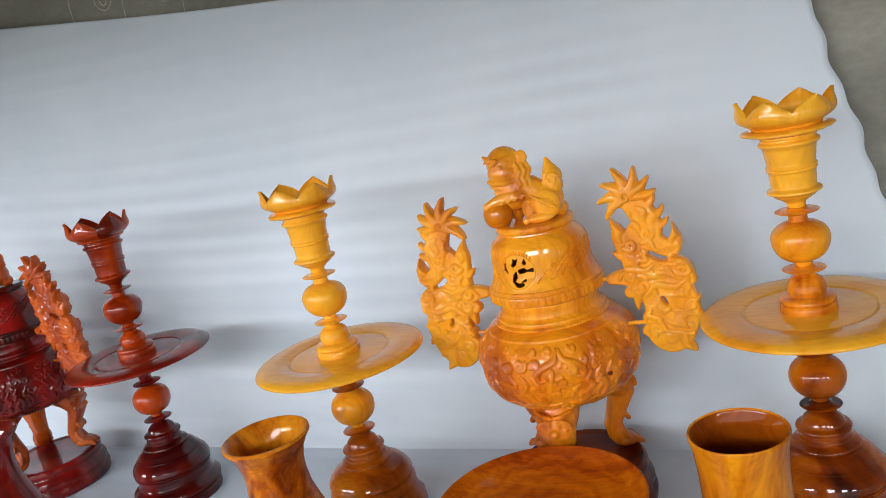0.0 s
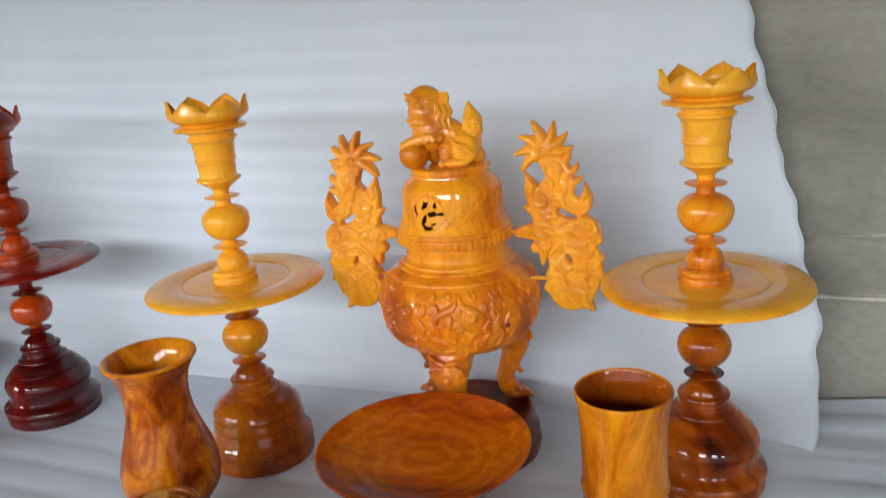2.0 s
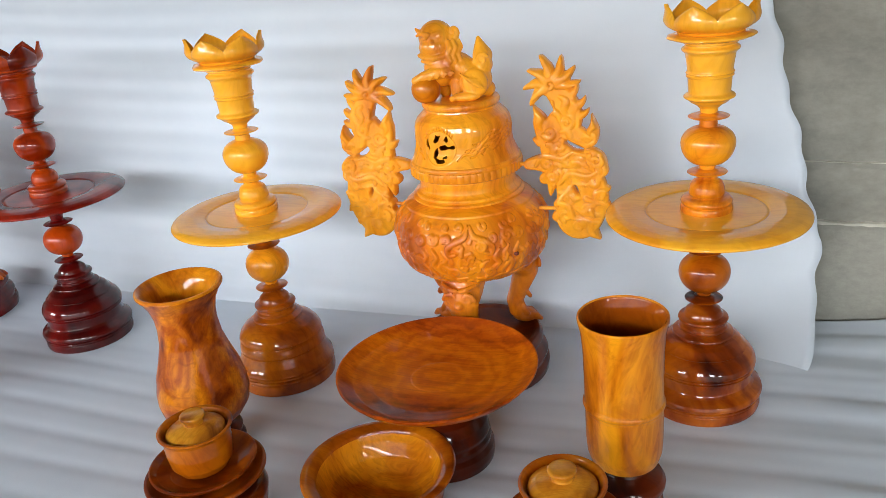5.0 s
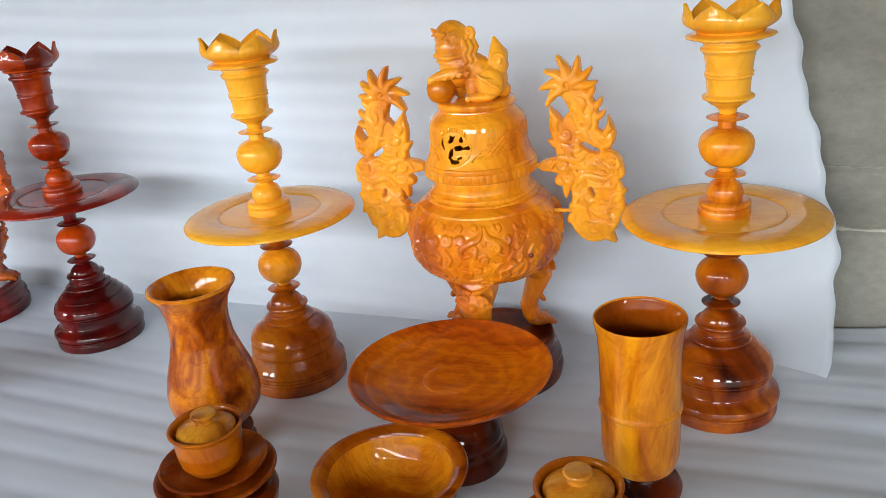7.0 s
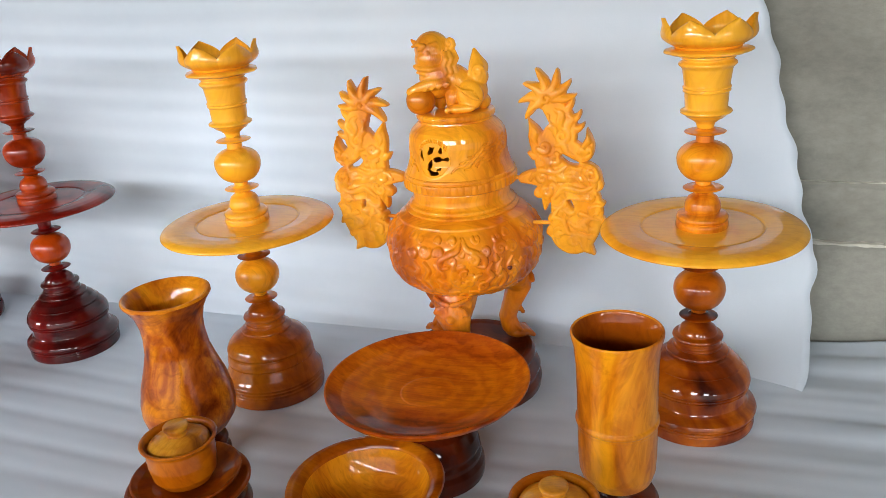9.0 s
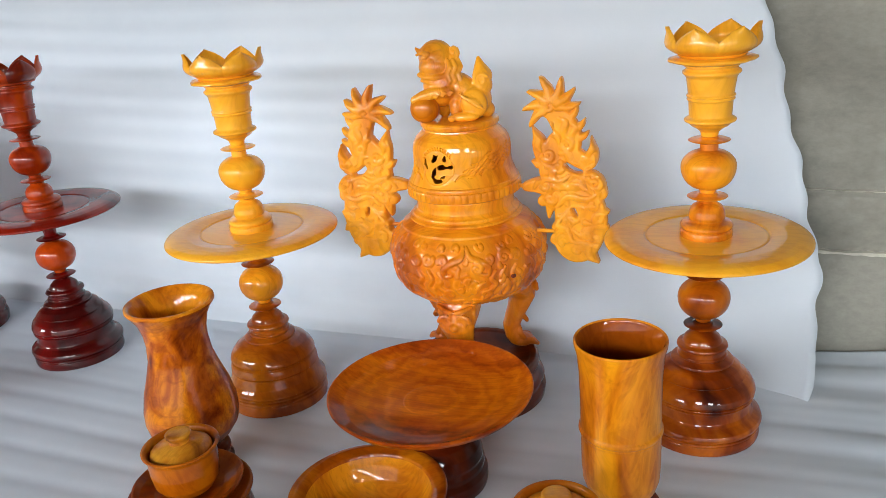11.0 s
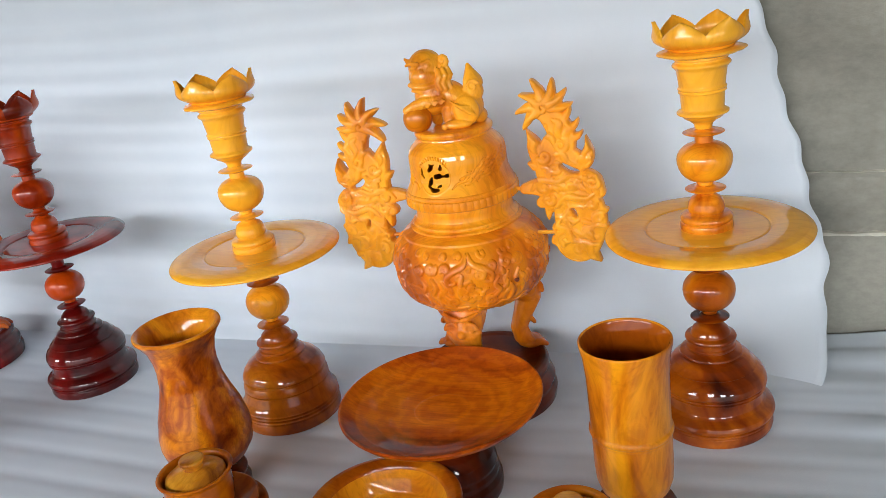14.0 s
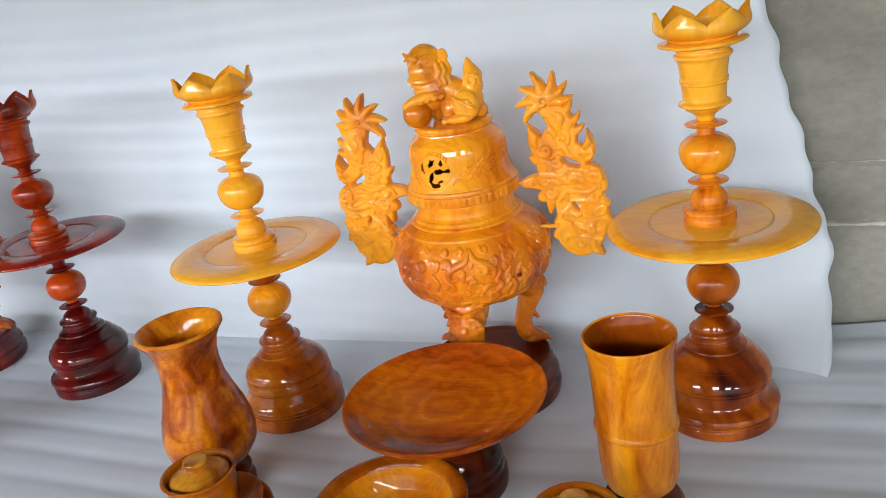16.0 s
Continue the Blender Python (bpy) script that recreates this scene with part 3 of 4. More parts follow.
def candlestick(name, label, at, turn, tops, plates, feet, foot, phase, group, flange=True, ball=None, stem=None):
    e = thing(name, label, "candlestick", group, at, turn)
    stem = stem or tops
    part("foot", lathe("foot", foot, feet, 72, 0.0007), e)
    part("disc", lathe("disc", thin_disc(0.0296, 0.184, 0.012), feet), e)
    part("knob", lathe("knob", [(0.0, 0.260)] + bulb(0.0391, 0.196, 0.259, 0.012, 0.013, 0.53, 16) + [(0.011, 0.190), (0.0, 0.190)], ball or plates, cut=0), e)
    part("disc", lathe("disc", thin_disc(0.0296, 0.267, 0.013), feet), e)
    part("neck", lathe("neck", [(0.0, 0.302), (0.024, 0.302), (0.014, 0.290), (0.012, 0.272), (0.0, 0.272)], feet, 40), e)
    part("drip_plate", lathe("drip_plate", [(0.0, 0.3320), (0.086, 0.3318), (0.0885, 0.3305), (0.091, 0.3330), (0.112, 0.3355), (0.128, 0.3352), (0.140, 0.3330),
                                            (0.1475, 0.3290), (0.1498, 0.3260), (0.1492, 0.3235), (0.135, 0.3190), (0.085, 0.3090), (0.030, 0.3010), (0.0, 0.3010)], plates, 96),
         e, "wide turned drip plate")
    part("stem_foot", lathe("stem_foot", [(0.0, 0.387), (0.0115, 0.387), (0.0138, 0.3855), (0.0125, 0.3835), (0.0150, 0.3815), (0.0212, 0.3775), (0.0250, 0.3705), (0.0265, 0.3625), (0.0258, 0.3580), (0.0240, 0.3560), (0.0268, 0.3545),
                                          (0.0340, 0.3530), (0.0372, 0.3500), (0.0378, 0.3465), (0.0362, 0.3440), (0.0348, 0.3430), (0.0372, 0.3415), (0.0380, 0.3380), (0.0378, 0.3315), (0.0, 0.3315)], stem), e)
    part("disc", lathe("disc", thin_disc(0.0295, 0.392, 0.012), stem), e)
    part("knob", lathe("knob", [(0.0, 0.471), (0.0125, 0.471)] + bulb(0.0391, 0.402, 0.462, 0.012, 0.013, 0.58, 16) + [(0.011, 0.397), (0.0, 0.397)], stem, cut=0), e)
    part("disc", lathe("disc", thin_disc(0.0298, 0.476, 0.012), stem), e)
    part("candle_cup", lathe("candle_cup", [(0.0, 0.584), (0.037, 0.584), (0.0375, 0.581), (0.0345, 0.579), (0.036, 0.5765), (0.0395, 0.5745), (0.0398, 0.5715), (0.037, 0.569), (0.0345, 0.566),
                                            (0.0325, 0.552), (0.0314, 0.5425), (0.0334, 0.5405), (0.0334, 0.5390), (0.0312, 0.5378), (0.0330, 0.5360), (0.0328, 0.5342), (0.0306, 0.5328), (0.0298, 0.520),
                                            (0.0293, 0.511), (0.032, 0.509), (0.0358, 0.507), (0.0358, 0.504), (0.030, 0.501), (0.026, 0.497), (0.019, 0.493), (0.013, 0.488),
                                            (0.0118, 0.481), (0.0, 0.481)], tops), e)
    if flange:
        part("wavy_flange", lathe("wavy_flange", [(0.0, 0.5945), (0.050, 0.5945), (0.0575, 0.5925), (0.0592, 0.5895), (0.056, 0.5875), (0.045, 0.5850), (0.036, 0.5830), (0.0, 0.5830)], tops,
                                  wobble=lambda a, z: 0.0016 * math.sin(6 * a + 1.0) * (1 if z < 0.5944 else 0) + 0.0006 * math.sin(17 * a)), e)
    lotus(e, tops, phase, r=0.0606 if flange else 0.058, z0=0.594 if flange else 0.585, z1=0.6345 if flange else 0.630)
    return e


PAIR = "matching amber candlesticks of the set"
candlestick("candlestick", "glossy amber wooden lotus candlestick, brown foot, beside the cylindrical cup", (0.388, -0.188, 0), 0, GOLD, GOLD, BROWN, FOOT, -109.5, PAIR, ball=TAWNY, stem=AMBER)
candlestick("candlestick", "glossy amber wooden lotus candlestick, smooth brown foot, behind the vase", (-0.367, -0.257, 0), 0, GOLD, GOLD, TAWNY, PLAIN_FOOT, -87.0, PAIR, ball=AMBER, stem=GOLD)
candlestick("candlestick", "dark red lacquered wooden lotus candlestick standing beside the red censer", (-0.909, -0.202, 0), 0, RED_STEM, RED, RED_DARK, FOOT, -75.0,
            "", False, ball=RED_STEM)


# ---- incense burners ----
def handle_mesh(material):
    """Pierced flame-and-scroll handle: a rayed sun on a winding body with tongues of fire."""
    o = []
    cx, cy = -0.018, 0.110
    for a, l in ((100, 0.047), (59, 0.046), (26, 0.045), (-4, 0.045), (138, 0.042), (178, 0.044), (214, 0.046)):
        c, d = math.cos(radians(a)), math.sin(radians(a))
        o.append(limb(*[(cx + r * l * c - k * d, cy + r * l * d + k * c, w) for r, k, w in ((0.2, 0.0, 0.0092), (0.5, -0.0022, 0.0076), (0.74, 0.0016, 0.0056), (0.92, 0.0046, 0.0034), (1.0, 0.0070, 0.0012))]))
    o.append([(cx, cy, 0.020), (cx + 0.001, cy, 0.020)])
    o.append(limb((-0.012, 0.100, 0.016), (0.002, 0.080, 0.020), (0.006, 0.062, 0.022), (-0.004, 0.042, 0.028), (-0.018, 0.018, 0.024), (-0.014, -0.002, 0.026), (-0.006, -0.020, 0.030)))
    o.append(limb((-0.034, 0.030, 0.013), (-0.038, 0.048, 0.0125), (-0.041, 0.060, 0.008), (-0.048, 0.076, 0.0012)))
    o.append(limb((0.010, 0.034, 0.016), (0.026, 0.023, 0.015), (0.038, 0.022, 0.013), (0.044, 0.034, 0.010), (0.045, 0.046, 0.005), (0.043, 0.061, 0.0008)))
    o.append(limb((-0.014, -0.018, 0.020), (-0.034, -0.018, 0.015), (-0.048, -0.017, 0.012), (-0.063, -0.019, 0.0085)))
    o.append(limb((-0.018, -0.036, 0.016), (-0.030, -0.040, 0.012), (-0.038, -0.043, 0.009)))
    o.append(limb((0.012, -0.018, 0.026), (0.020, -0.050, 0.039), (0.022, -0.080, 0.042), (0.015, -0.108, 0.038), (0.013, -0.120, 0.024)))
    o.append(limb((0.002, -0.004, 0.012), (0.032, 0.000, 0.010), (0.050, -0.010, 0.011), (0.056, -0.030, 0.010)))
    o.append(limb((0.022, -0.118, 0.018), (0.036, -0.134, 0.010), (0.048, -0.146, 0.002)))
    for x, y, a, l, w, b in ((0.012, 0.092, 30, 0.020, 0.006, 45), (0.022, 0.076, 15, 0.018, 0.006, 60), (0.024, 0.060, 0, 0.018, 0.006, 60), (-0.042, 0.018, 140, 0.012, 0.006, 20),
                             (-0.026, -0.050, 255, 0.022, 0.007, 12), (0.060, -0.088, -60, 0.010, 0.006, 40), (0.058, -0.060, -20, 0.009, 0.006, 40), (-0.018, -0.108, 190, 0.010, 0.010, 30),
                             (-0.016, -0.086, 180, 0.008, 0.008, 30)):
        o.append(flame(x, y, a, l, w, b))
    holes = [limb((0.004, 0.017, 0.0036), (0.014, 0.010, 0.0044), (0.026, 0.006, 0.0026)), limb((0.012, -0.056, 0.0022), (0.016, -0.066, 0.0020))]
    lines = []
    for a in (100, 59, 26, -4, 138, 178, 214):                 # a rib on each ray
        c, d = math.cos(radians(a)), math.sin(radians(a))
        lines.append(limb((cx + 0.012 * c, cy + 0.012 * d, 0.0052), (cx + 0.026 * c, cy + 0.026 * d, 0.0042), (cx + 0.042 * c, cy + 0.042 * d, 0.0014)))
    lines.append(scroll(cx, cy, 0.0105, 1.1, 30, 1, 0.0034))
    # cloud heads: fat volutes
    for x, y, r, st, hand in ((0.004, 0.050, 0.012, 60, -1), (-0.024, 0.034, 0.010, 200, 1), (0.038, 0.026, 0.010, 0, 1), (-0.010, 0.014, 0.010, 60, -1), (0.048, -0.012, 0.011, 30, -1),
                              (0.040, -0.044, 0.011, 300, 1), (0.054, -0.070, 0.009, 20, 1), (0.002, -0.076, 0.012, 150, -1), (0.034, -0.096, 0.011, 60, 1), (-0.004, -0.106, 0.010, 240, -1),
                              (0.016, -0.124, 0.009, 20, 1), (-0.030, -0.016, 0.009, 120, 1), (0.018, -0.012, 0.010, 200, 1), (-0.024, -0.038, 0.009, 40, -1)):
        lines.append(scroll(x, y, r, 1.15, st, hand, 0.0036))
    # long overlapping locks that sweep across the body
    for x0, y0, x1, y1, sag, w in ((-0.050, -0.020, 0.012, 0.004, 0.010, 0.0042), (-0.034, -0.036, 0.036, -0.004, 0.009, 0.0046), (-0.012, -0.050, 0.056, -0.026, 0.010, 0.0044), (-0.020, -0.064, 0.030, -0.052, -0.008, 0.0044),
                                   (0.010, -0.090, 0.058, -0.086, -0.010, 0.0040), (-0.016, -0.092, 0.022, -0.112, 0.008, 0.0040), (-0.004, 0.092, 0.008, 0.060, 0.006, 0.0048), (-0.016, 0.084, -0.006, 0.050, -0.005, 0.0046),
                                   (0.014, 0.084, 0.018, 0.056, 0.005, 0.0040), (-0.044, 0.068, -0.036, 0.040, 0.004, 0.0050), (0.043, 0.054, 0.040, 0.030, 0.004, 0.0050), (-0.006, 0.036, 0.022, 0.020, 0.006, 0.0044),
                                   (-0.030, 0.018, -0.012, -0.006, 0.005, 0.0046), (0.006, -0.006, 0.050, 0.000, 0.008, 0.0042), (0.020, -0.110, 0.046, -0.142, 0.006, 0.0050), (-0.008, -0.070, 0.000, -0.100, -0.010, 0.0042)):
        nx, ny = -(y1 - y0), x1 - x0
        ln = math.hypot(nx, ny)
        nx, ny = nx / ln * sag, ny / ln * sag
        lines.append(limb((x0, y0, w * 0.45), (x0 * 0.7 + x1 * 0.3 + nx, y0 * 0.7 + y1 * 0.3 + ny, w), (x0 * 0.35 + x1 * 0.65 - nx * 0.4, y0 * 0.35 + y1 * 0.65 - ny * 0.4, w * 0.9), (x1, y1, w * 0.3)))
    # scales between them
    rng = random.Random(5)
    for i in range(34):
        lines.append(flame(rng.uniform(-0.03, 0.056), rng.uniform(-0.12, 0.03), rng.uniform(0, 360), rng.uniform(0.012, 0.022), 0.0030, rng.uniform(-90, 90), 0.0010))
    return carved_plate("handle", o, holes, lines, material)


def body_radius(z):
    """The bowl of the censer: a flattened ball under a broad shoulder."""
    if z > 0.345:
        return 0.091
    if z > 0.335:
        return 0.091 + 0.019 * (0.345 - z) / 0.010
    t = (z - 0.284) / 0.051 if z > 0.284 else (0.284 - z) / 0.078
    return 0.1325 - (0.0225 * t ** 2.4 if z > 0.284 else 0.070 * (1 - math.sqrt(max(0.0, 1 - t ** 2.4))))


def body_carving():
    """Medallions between paired cloud heads and flame tongues, drawn on the bowl's unrolled skin (way round, height)."""
    rng = random.Random(11)
    lines = []
    for k in range(4):
        u0 = 0.8168 * (k + 0.19) / 4
        lines.append(scroll(u0, 0.258, 0.0225, 0.98, 90, 1, 0.0016))                       # medallion
        for i in range(6):
            a = radians(60 * i + 20)
            lines.append(scroll(u0 + 0.011 * math.cos(a), 0.258 + 0.011 * math.sin(a), 0.0055, 1.0, 60 * i, 1, 0.0012))
        for s in (-1, 1):
            # a cloud head: a tall pointed ogee over a volute
            lines.append(limb((u0 + s * 0.002, 0.322, 0.0008), (u0 + s * 0.008, 0.308, 0.0018), (u0 + s * 0.024, 0.300, 0.0020), (u0 + s * 0.036, 0.290, 0.0018), (u0 + s * 0.034, 0.278, 0.0014), (u0 + s * 0.024, 0.280, 0.0010)))
            lines.append(scroll(u0 + s * 0.017, 0.291, 0.009, 1.2, 90, -s, 0.0017))
            lines.append(scroll(u0 + s * 0.038, 0.303, 0.008, 1.2, 200, s, 0.0014))
            # flame tongues drawn as bent outlines
            for dx, dz, h in ((0.043, 0.0, 0.046), (0.060, -0.006, 0.056), (0.080, -0.002, 0.050)):
                x, z = u0 + s * dx, 0.236 + dz
                lines.append(limb((x, z, 0.0008), (x - s * 0.006, z + h * 0.25, 0.0015), (x + s * 0.004, z + h * 0.5, 0.0016), (x - s * 0.003, z + h * 0.75, 0.0013), (x + s * 0.004, z + h, 0.0007)))
                lines.append(limb((x, z, 0.0008), (x + s * 0.008, z + h * 0.15, 0.0014), (x + s * 0.011, z + h * 0.4, 0.0016), (x + s * 0.006, z + h * 0.6, 0.0012)))
            lines.append(scroll(u0 + s * 0.064, 0.303, 0.010, 1.3, 20, s, 0.0016))
            lines.append(scroll(u0 + s * 0.086, 0.300, 0.009, 1.2, 180, -s, 0.0015))
            lines.append(scroll(u0 + s * 0.031, 0.243, 0.010, 1.2, 250, s, 0.0016))
            lines.append(scroll(u0 + s * 0.094, 0.262, 0.009, 1.4, 20, -s, 0.0015))
            lines.append(limb((u0 + s * 0.010, 0.230, 0.0012), (u0 + s * 0.030, 0.226, 0.0020), (u0 + s * 0.055, 0.232, 0.0018), (u0 + s * 0.080, 0.226, 0.0016), (u0 + s * 0.101, 0.231, 0.0012)))
    for i in range(44):                                                                     # leaves under the bowl
        lines.append(scroll(0.8168 * i / 44, 0.218, 0.0075, 0.55, 170 + rng.uniform(-10, 10), -1, 0.0014))
        lines.append(scroll(0.8168 * (i + 0.5) / 44, 0.211, 0.0070, 0.55, 170, -1, 0.0012))
    for i in range(26):                                                                     # curls under the shoulder
        lines.append(scroll(0.8168 * (i + rng.uniform(0.2, 0.8)) / 26, 0.3215 + rng.uniform(-0.002, 0.001), rng.uniform(0.005, 0.008), 0.8, rng.uniform(150, 220), rng.choice((-1, 1)), 0.0012))
    for i in range(40):
        lines.append(flame(rng.uniform(0, 0.8168), rng.uniform(0.235, 0.30), rng.uniform(50, 130), rng.uniform(0.008, 0.014), 0.0011, rng.uniform(-90, 90), 0.0006))
    turn = 0.8168
    return lines + [[(x + d, y, w) for x, y, w in s] for s in lines for d in (-turn, turn) if min(p[0] for p in s) < 0.06 or max(p[0] for p in s) > turn - 0.06]


BODY_LINES = body_carving()


def body_height(A, Z):
    thick = [[(x, y, 2.2 * w + 0.0012) for x, y, w in st] for st in BODY_LINES]
    soft = np.clip((0.336 - Z) / 0.004, 0, 1)
    return soft * (1.25 * relief_of(A * 0.13, Z, thick, flat=0.52, step=0.0006) - 0.0034)


def lid_radius(z):
    pts = ((0.408, 0.0900), (0.413, 0.0880), (0.420, 0.0850), (0.430, 0.0815), (0.440, 0.0806), (0.456, 0.0808), (0.464, 0.0800), (0.471, 0.0782), (0.478, 0.0742), (0.484, 0.0680), (0.490, 0.0615))
    return float(np.interp(z, [p[0] for p in pts], [p[1] for p in pts]))


def lid_lines():
    """Flame lines cut into the lid, sweeping up and away on both sides of the medallion, and a fringe of short cuts over it."""
    lines = []
    for side in (1, -1):
        for k in range(15):
            u0, z0 = 0.030 + 0.013 * (k % 3) + 0.020 * (k // 3), 0.421 + 0.0105 * (k % 3) + 0.003 * (k // 3)
            pts = [(side * (u0 + 0.0075 * i), z0 + 0.0038 * i + 0.0026 * math.sin(1.5 * i + k), 0.0007) for i in range(6)]
            lines.append(limb(*pts))
            end = pts[-1]
            lines.append(limb(end, (end[0] - side * 0.006, end[1] - 0.0055, 0.0007), (end[0] - side * 0.014, end[1] - 0.0072, 0.0006), (end[0] - side * 0.020, end[1] - 0.0125, 0.0004)))
    for i in range(13):
        a = radians(35 + 9.2 * i)
        lines.append([(0.0265 * math.cos(a), 0.441 + 0.0265 * math.sin(a), 0.0006), (0.032 * math.cos(a + 0.1), 0.441 + 0.032 * math.sin(a + 0.1), 0.0003)])
    return lines


LID_LINES = lid_lines()
LID_TURN = -100    # where the pierced medallion faces


def lid_height(A, Z):
    u, v = (np.mod(A - radians(LID_TURN) + np.pi, 2 * np.pi) - np.pi) * 0.08, Z - 0.441
    cut = np.clip(1 - np.maximum(distance(u, Z, LID_LINES), 0) / 0.0011, 0, 1)
    r = np.hypot(u, v)
    return np.where(r < 0.027, 0.0, -0.0024 * cut) + 0.0009 * np.exp(-((r - 0.0275) / 0.0012) ** 2)


PIERCED = [limb((-0.0135, 0.0105, 0.0008), (-0.0150, 0.004, 0.0017), (-0.0128, -0.001, 0.0010)), limb((-0.0035, 0.0125, 0.0006), (-0.0020, 0.0095, 0.0023), (-0.0050, 0.0065, 0.0017)),
           [(-0.002, 0.0095, 0.0014), (0.0015, 0.0125, 0.0004)], [(0.0085, 0.0115, 0.0008), (0.0080, 0.0085, 0.0021)], [(0.002, 0.0003, 0.0023), (0.0062, 0.0010, 0.0025)],
           [(0.007, 0.0005, 0.0012), (0.0105, 0.0005, 0.0009)], [(0.0105, 0.0005, 0.0009), (0.0145, 0.001, 0.0019)], limb((-0.0025, -0.0008, 0.0010), (-0.0042, -0.005, 0.0025), (-0.0060, -0.0088, 0.0014)),
           limb((-0.0045, -0.0100, 0.0010), (-0.001, -0.0128, 0.0019), (0.004, -0.0125, 0.0015)), [(0.004, -0.0095, 0.0008), (0.007, -0.0085, 0.0010)]]


def lid_hole(A, Z):
    u, v = (np.mod(A - radians(LID_TURN) + np.pi, 2 * np.pi) - np.pi) * 0.08 / 1.6, (Z - 0.441) / 1.6
    return distance(u, v, PIERCED) < 0.0002


def unit_ball(level):
    bm = bmesh.new()
    bmesh.ops.create_icosphere(bm, subdivisions=level, radius=1.0)
    verts, faces = np.array([v.co[:] for v in bm.verts]), np.array([[v.index for v in f.verts] for f in bm.faces])
    bm.free()
    return verts, faces


BALLS = {level: unit_ball(level) for level in (2, 3)}


@functools.lru_cache(None)
def fused(kind, voxel):
    """One mesh fused out of the stretched balls (place, radii, turn) of a kind of figure."""
    verts, faces, k = [], [], 0
    for c, r, t in kind():
        v, f = BALLS[3 if max(r) > 0.009 else 2]
        turn = np.array(Euler([radians(a) for a in t]).to_matrix())
        verts.append((v * r) @ turn.T + np.array(c))
        faces.append(f + k)
        k += len(v)
    me = bpy.data.meshes.new("raw")
    me.from_pydata(np.concatenate(verts).tolist(), [], np.concatenate(faces).tolist())
    ob = bpy.data.objects.new("raw", me)
    scene.collection.objects.link(ob)
    mod = ob.modifiers.new("fuse", "REMESH")
    mod.mode, mod.voxel_size, mod.use_smooth_shade = "VOXEL", voxel, True
    mod = ob.modifiers.new("ease", "SMOOTH")
    mod.factor, mod.iterations = 0.5, 2
    done = bpy.data.meshes.new_from_object(ob.evaluated_get(bpy.context.evaluated_depsgraph_get()))
    bpy.data.objects.remove(ob)
    bpy.data.meshes.remove(me)
    return done


def figure(name, kind, material, voxel):
    me = fused(kind, voxel).copy()
    me.name = name
    me.materials.clear()
    me.materials.append(material)
    me.shade_smooth()
    return me


def repainted(mesh, material):
    me = mesh.copy()
    me.materials.clear()
    me.materials.append(material)
    return me


def strand(balls, *knots):
    """A tapered round lock through knots of (x, y, z, radius), laid down as close balls."""
    for a, b in zip(knots, knots[1:]):
        a, b = np.array(a), np.array(b)
        n = max(2, int(np.linalg.norm((b - a)[:3]) / (0.45 * min(a[3], b[3]))) + 1)
        for s in np.linspace(0, 1, n):
            p = a + (b - a) * s
            balls.append((tuple(p[:3]), (p[3], p[3], p[3]), (0, 0, 0)))


def volute(balls, centre, across, up, radius, turns, start, r):
    """A spiral lock in the plane of the two directions."""
    c, a, u = Vector(centre), Vector(across), Vector(up)
    n = int(9 * turns)
    pts = []
    for i in range(n + 1):
        q, w = radius * (1 - 0.8 * i / n), start + 2 * math.pi * turns * i / n
        pts.append((*(c + a * q * math.cos(w) + u * q * math.sin(w)), r * (1 - 0.3 * i / n)))
    strand(balls, *pts)


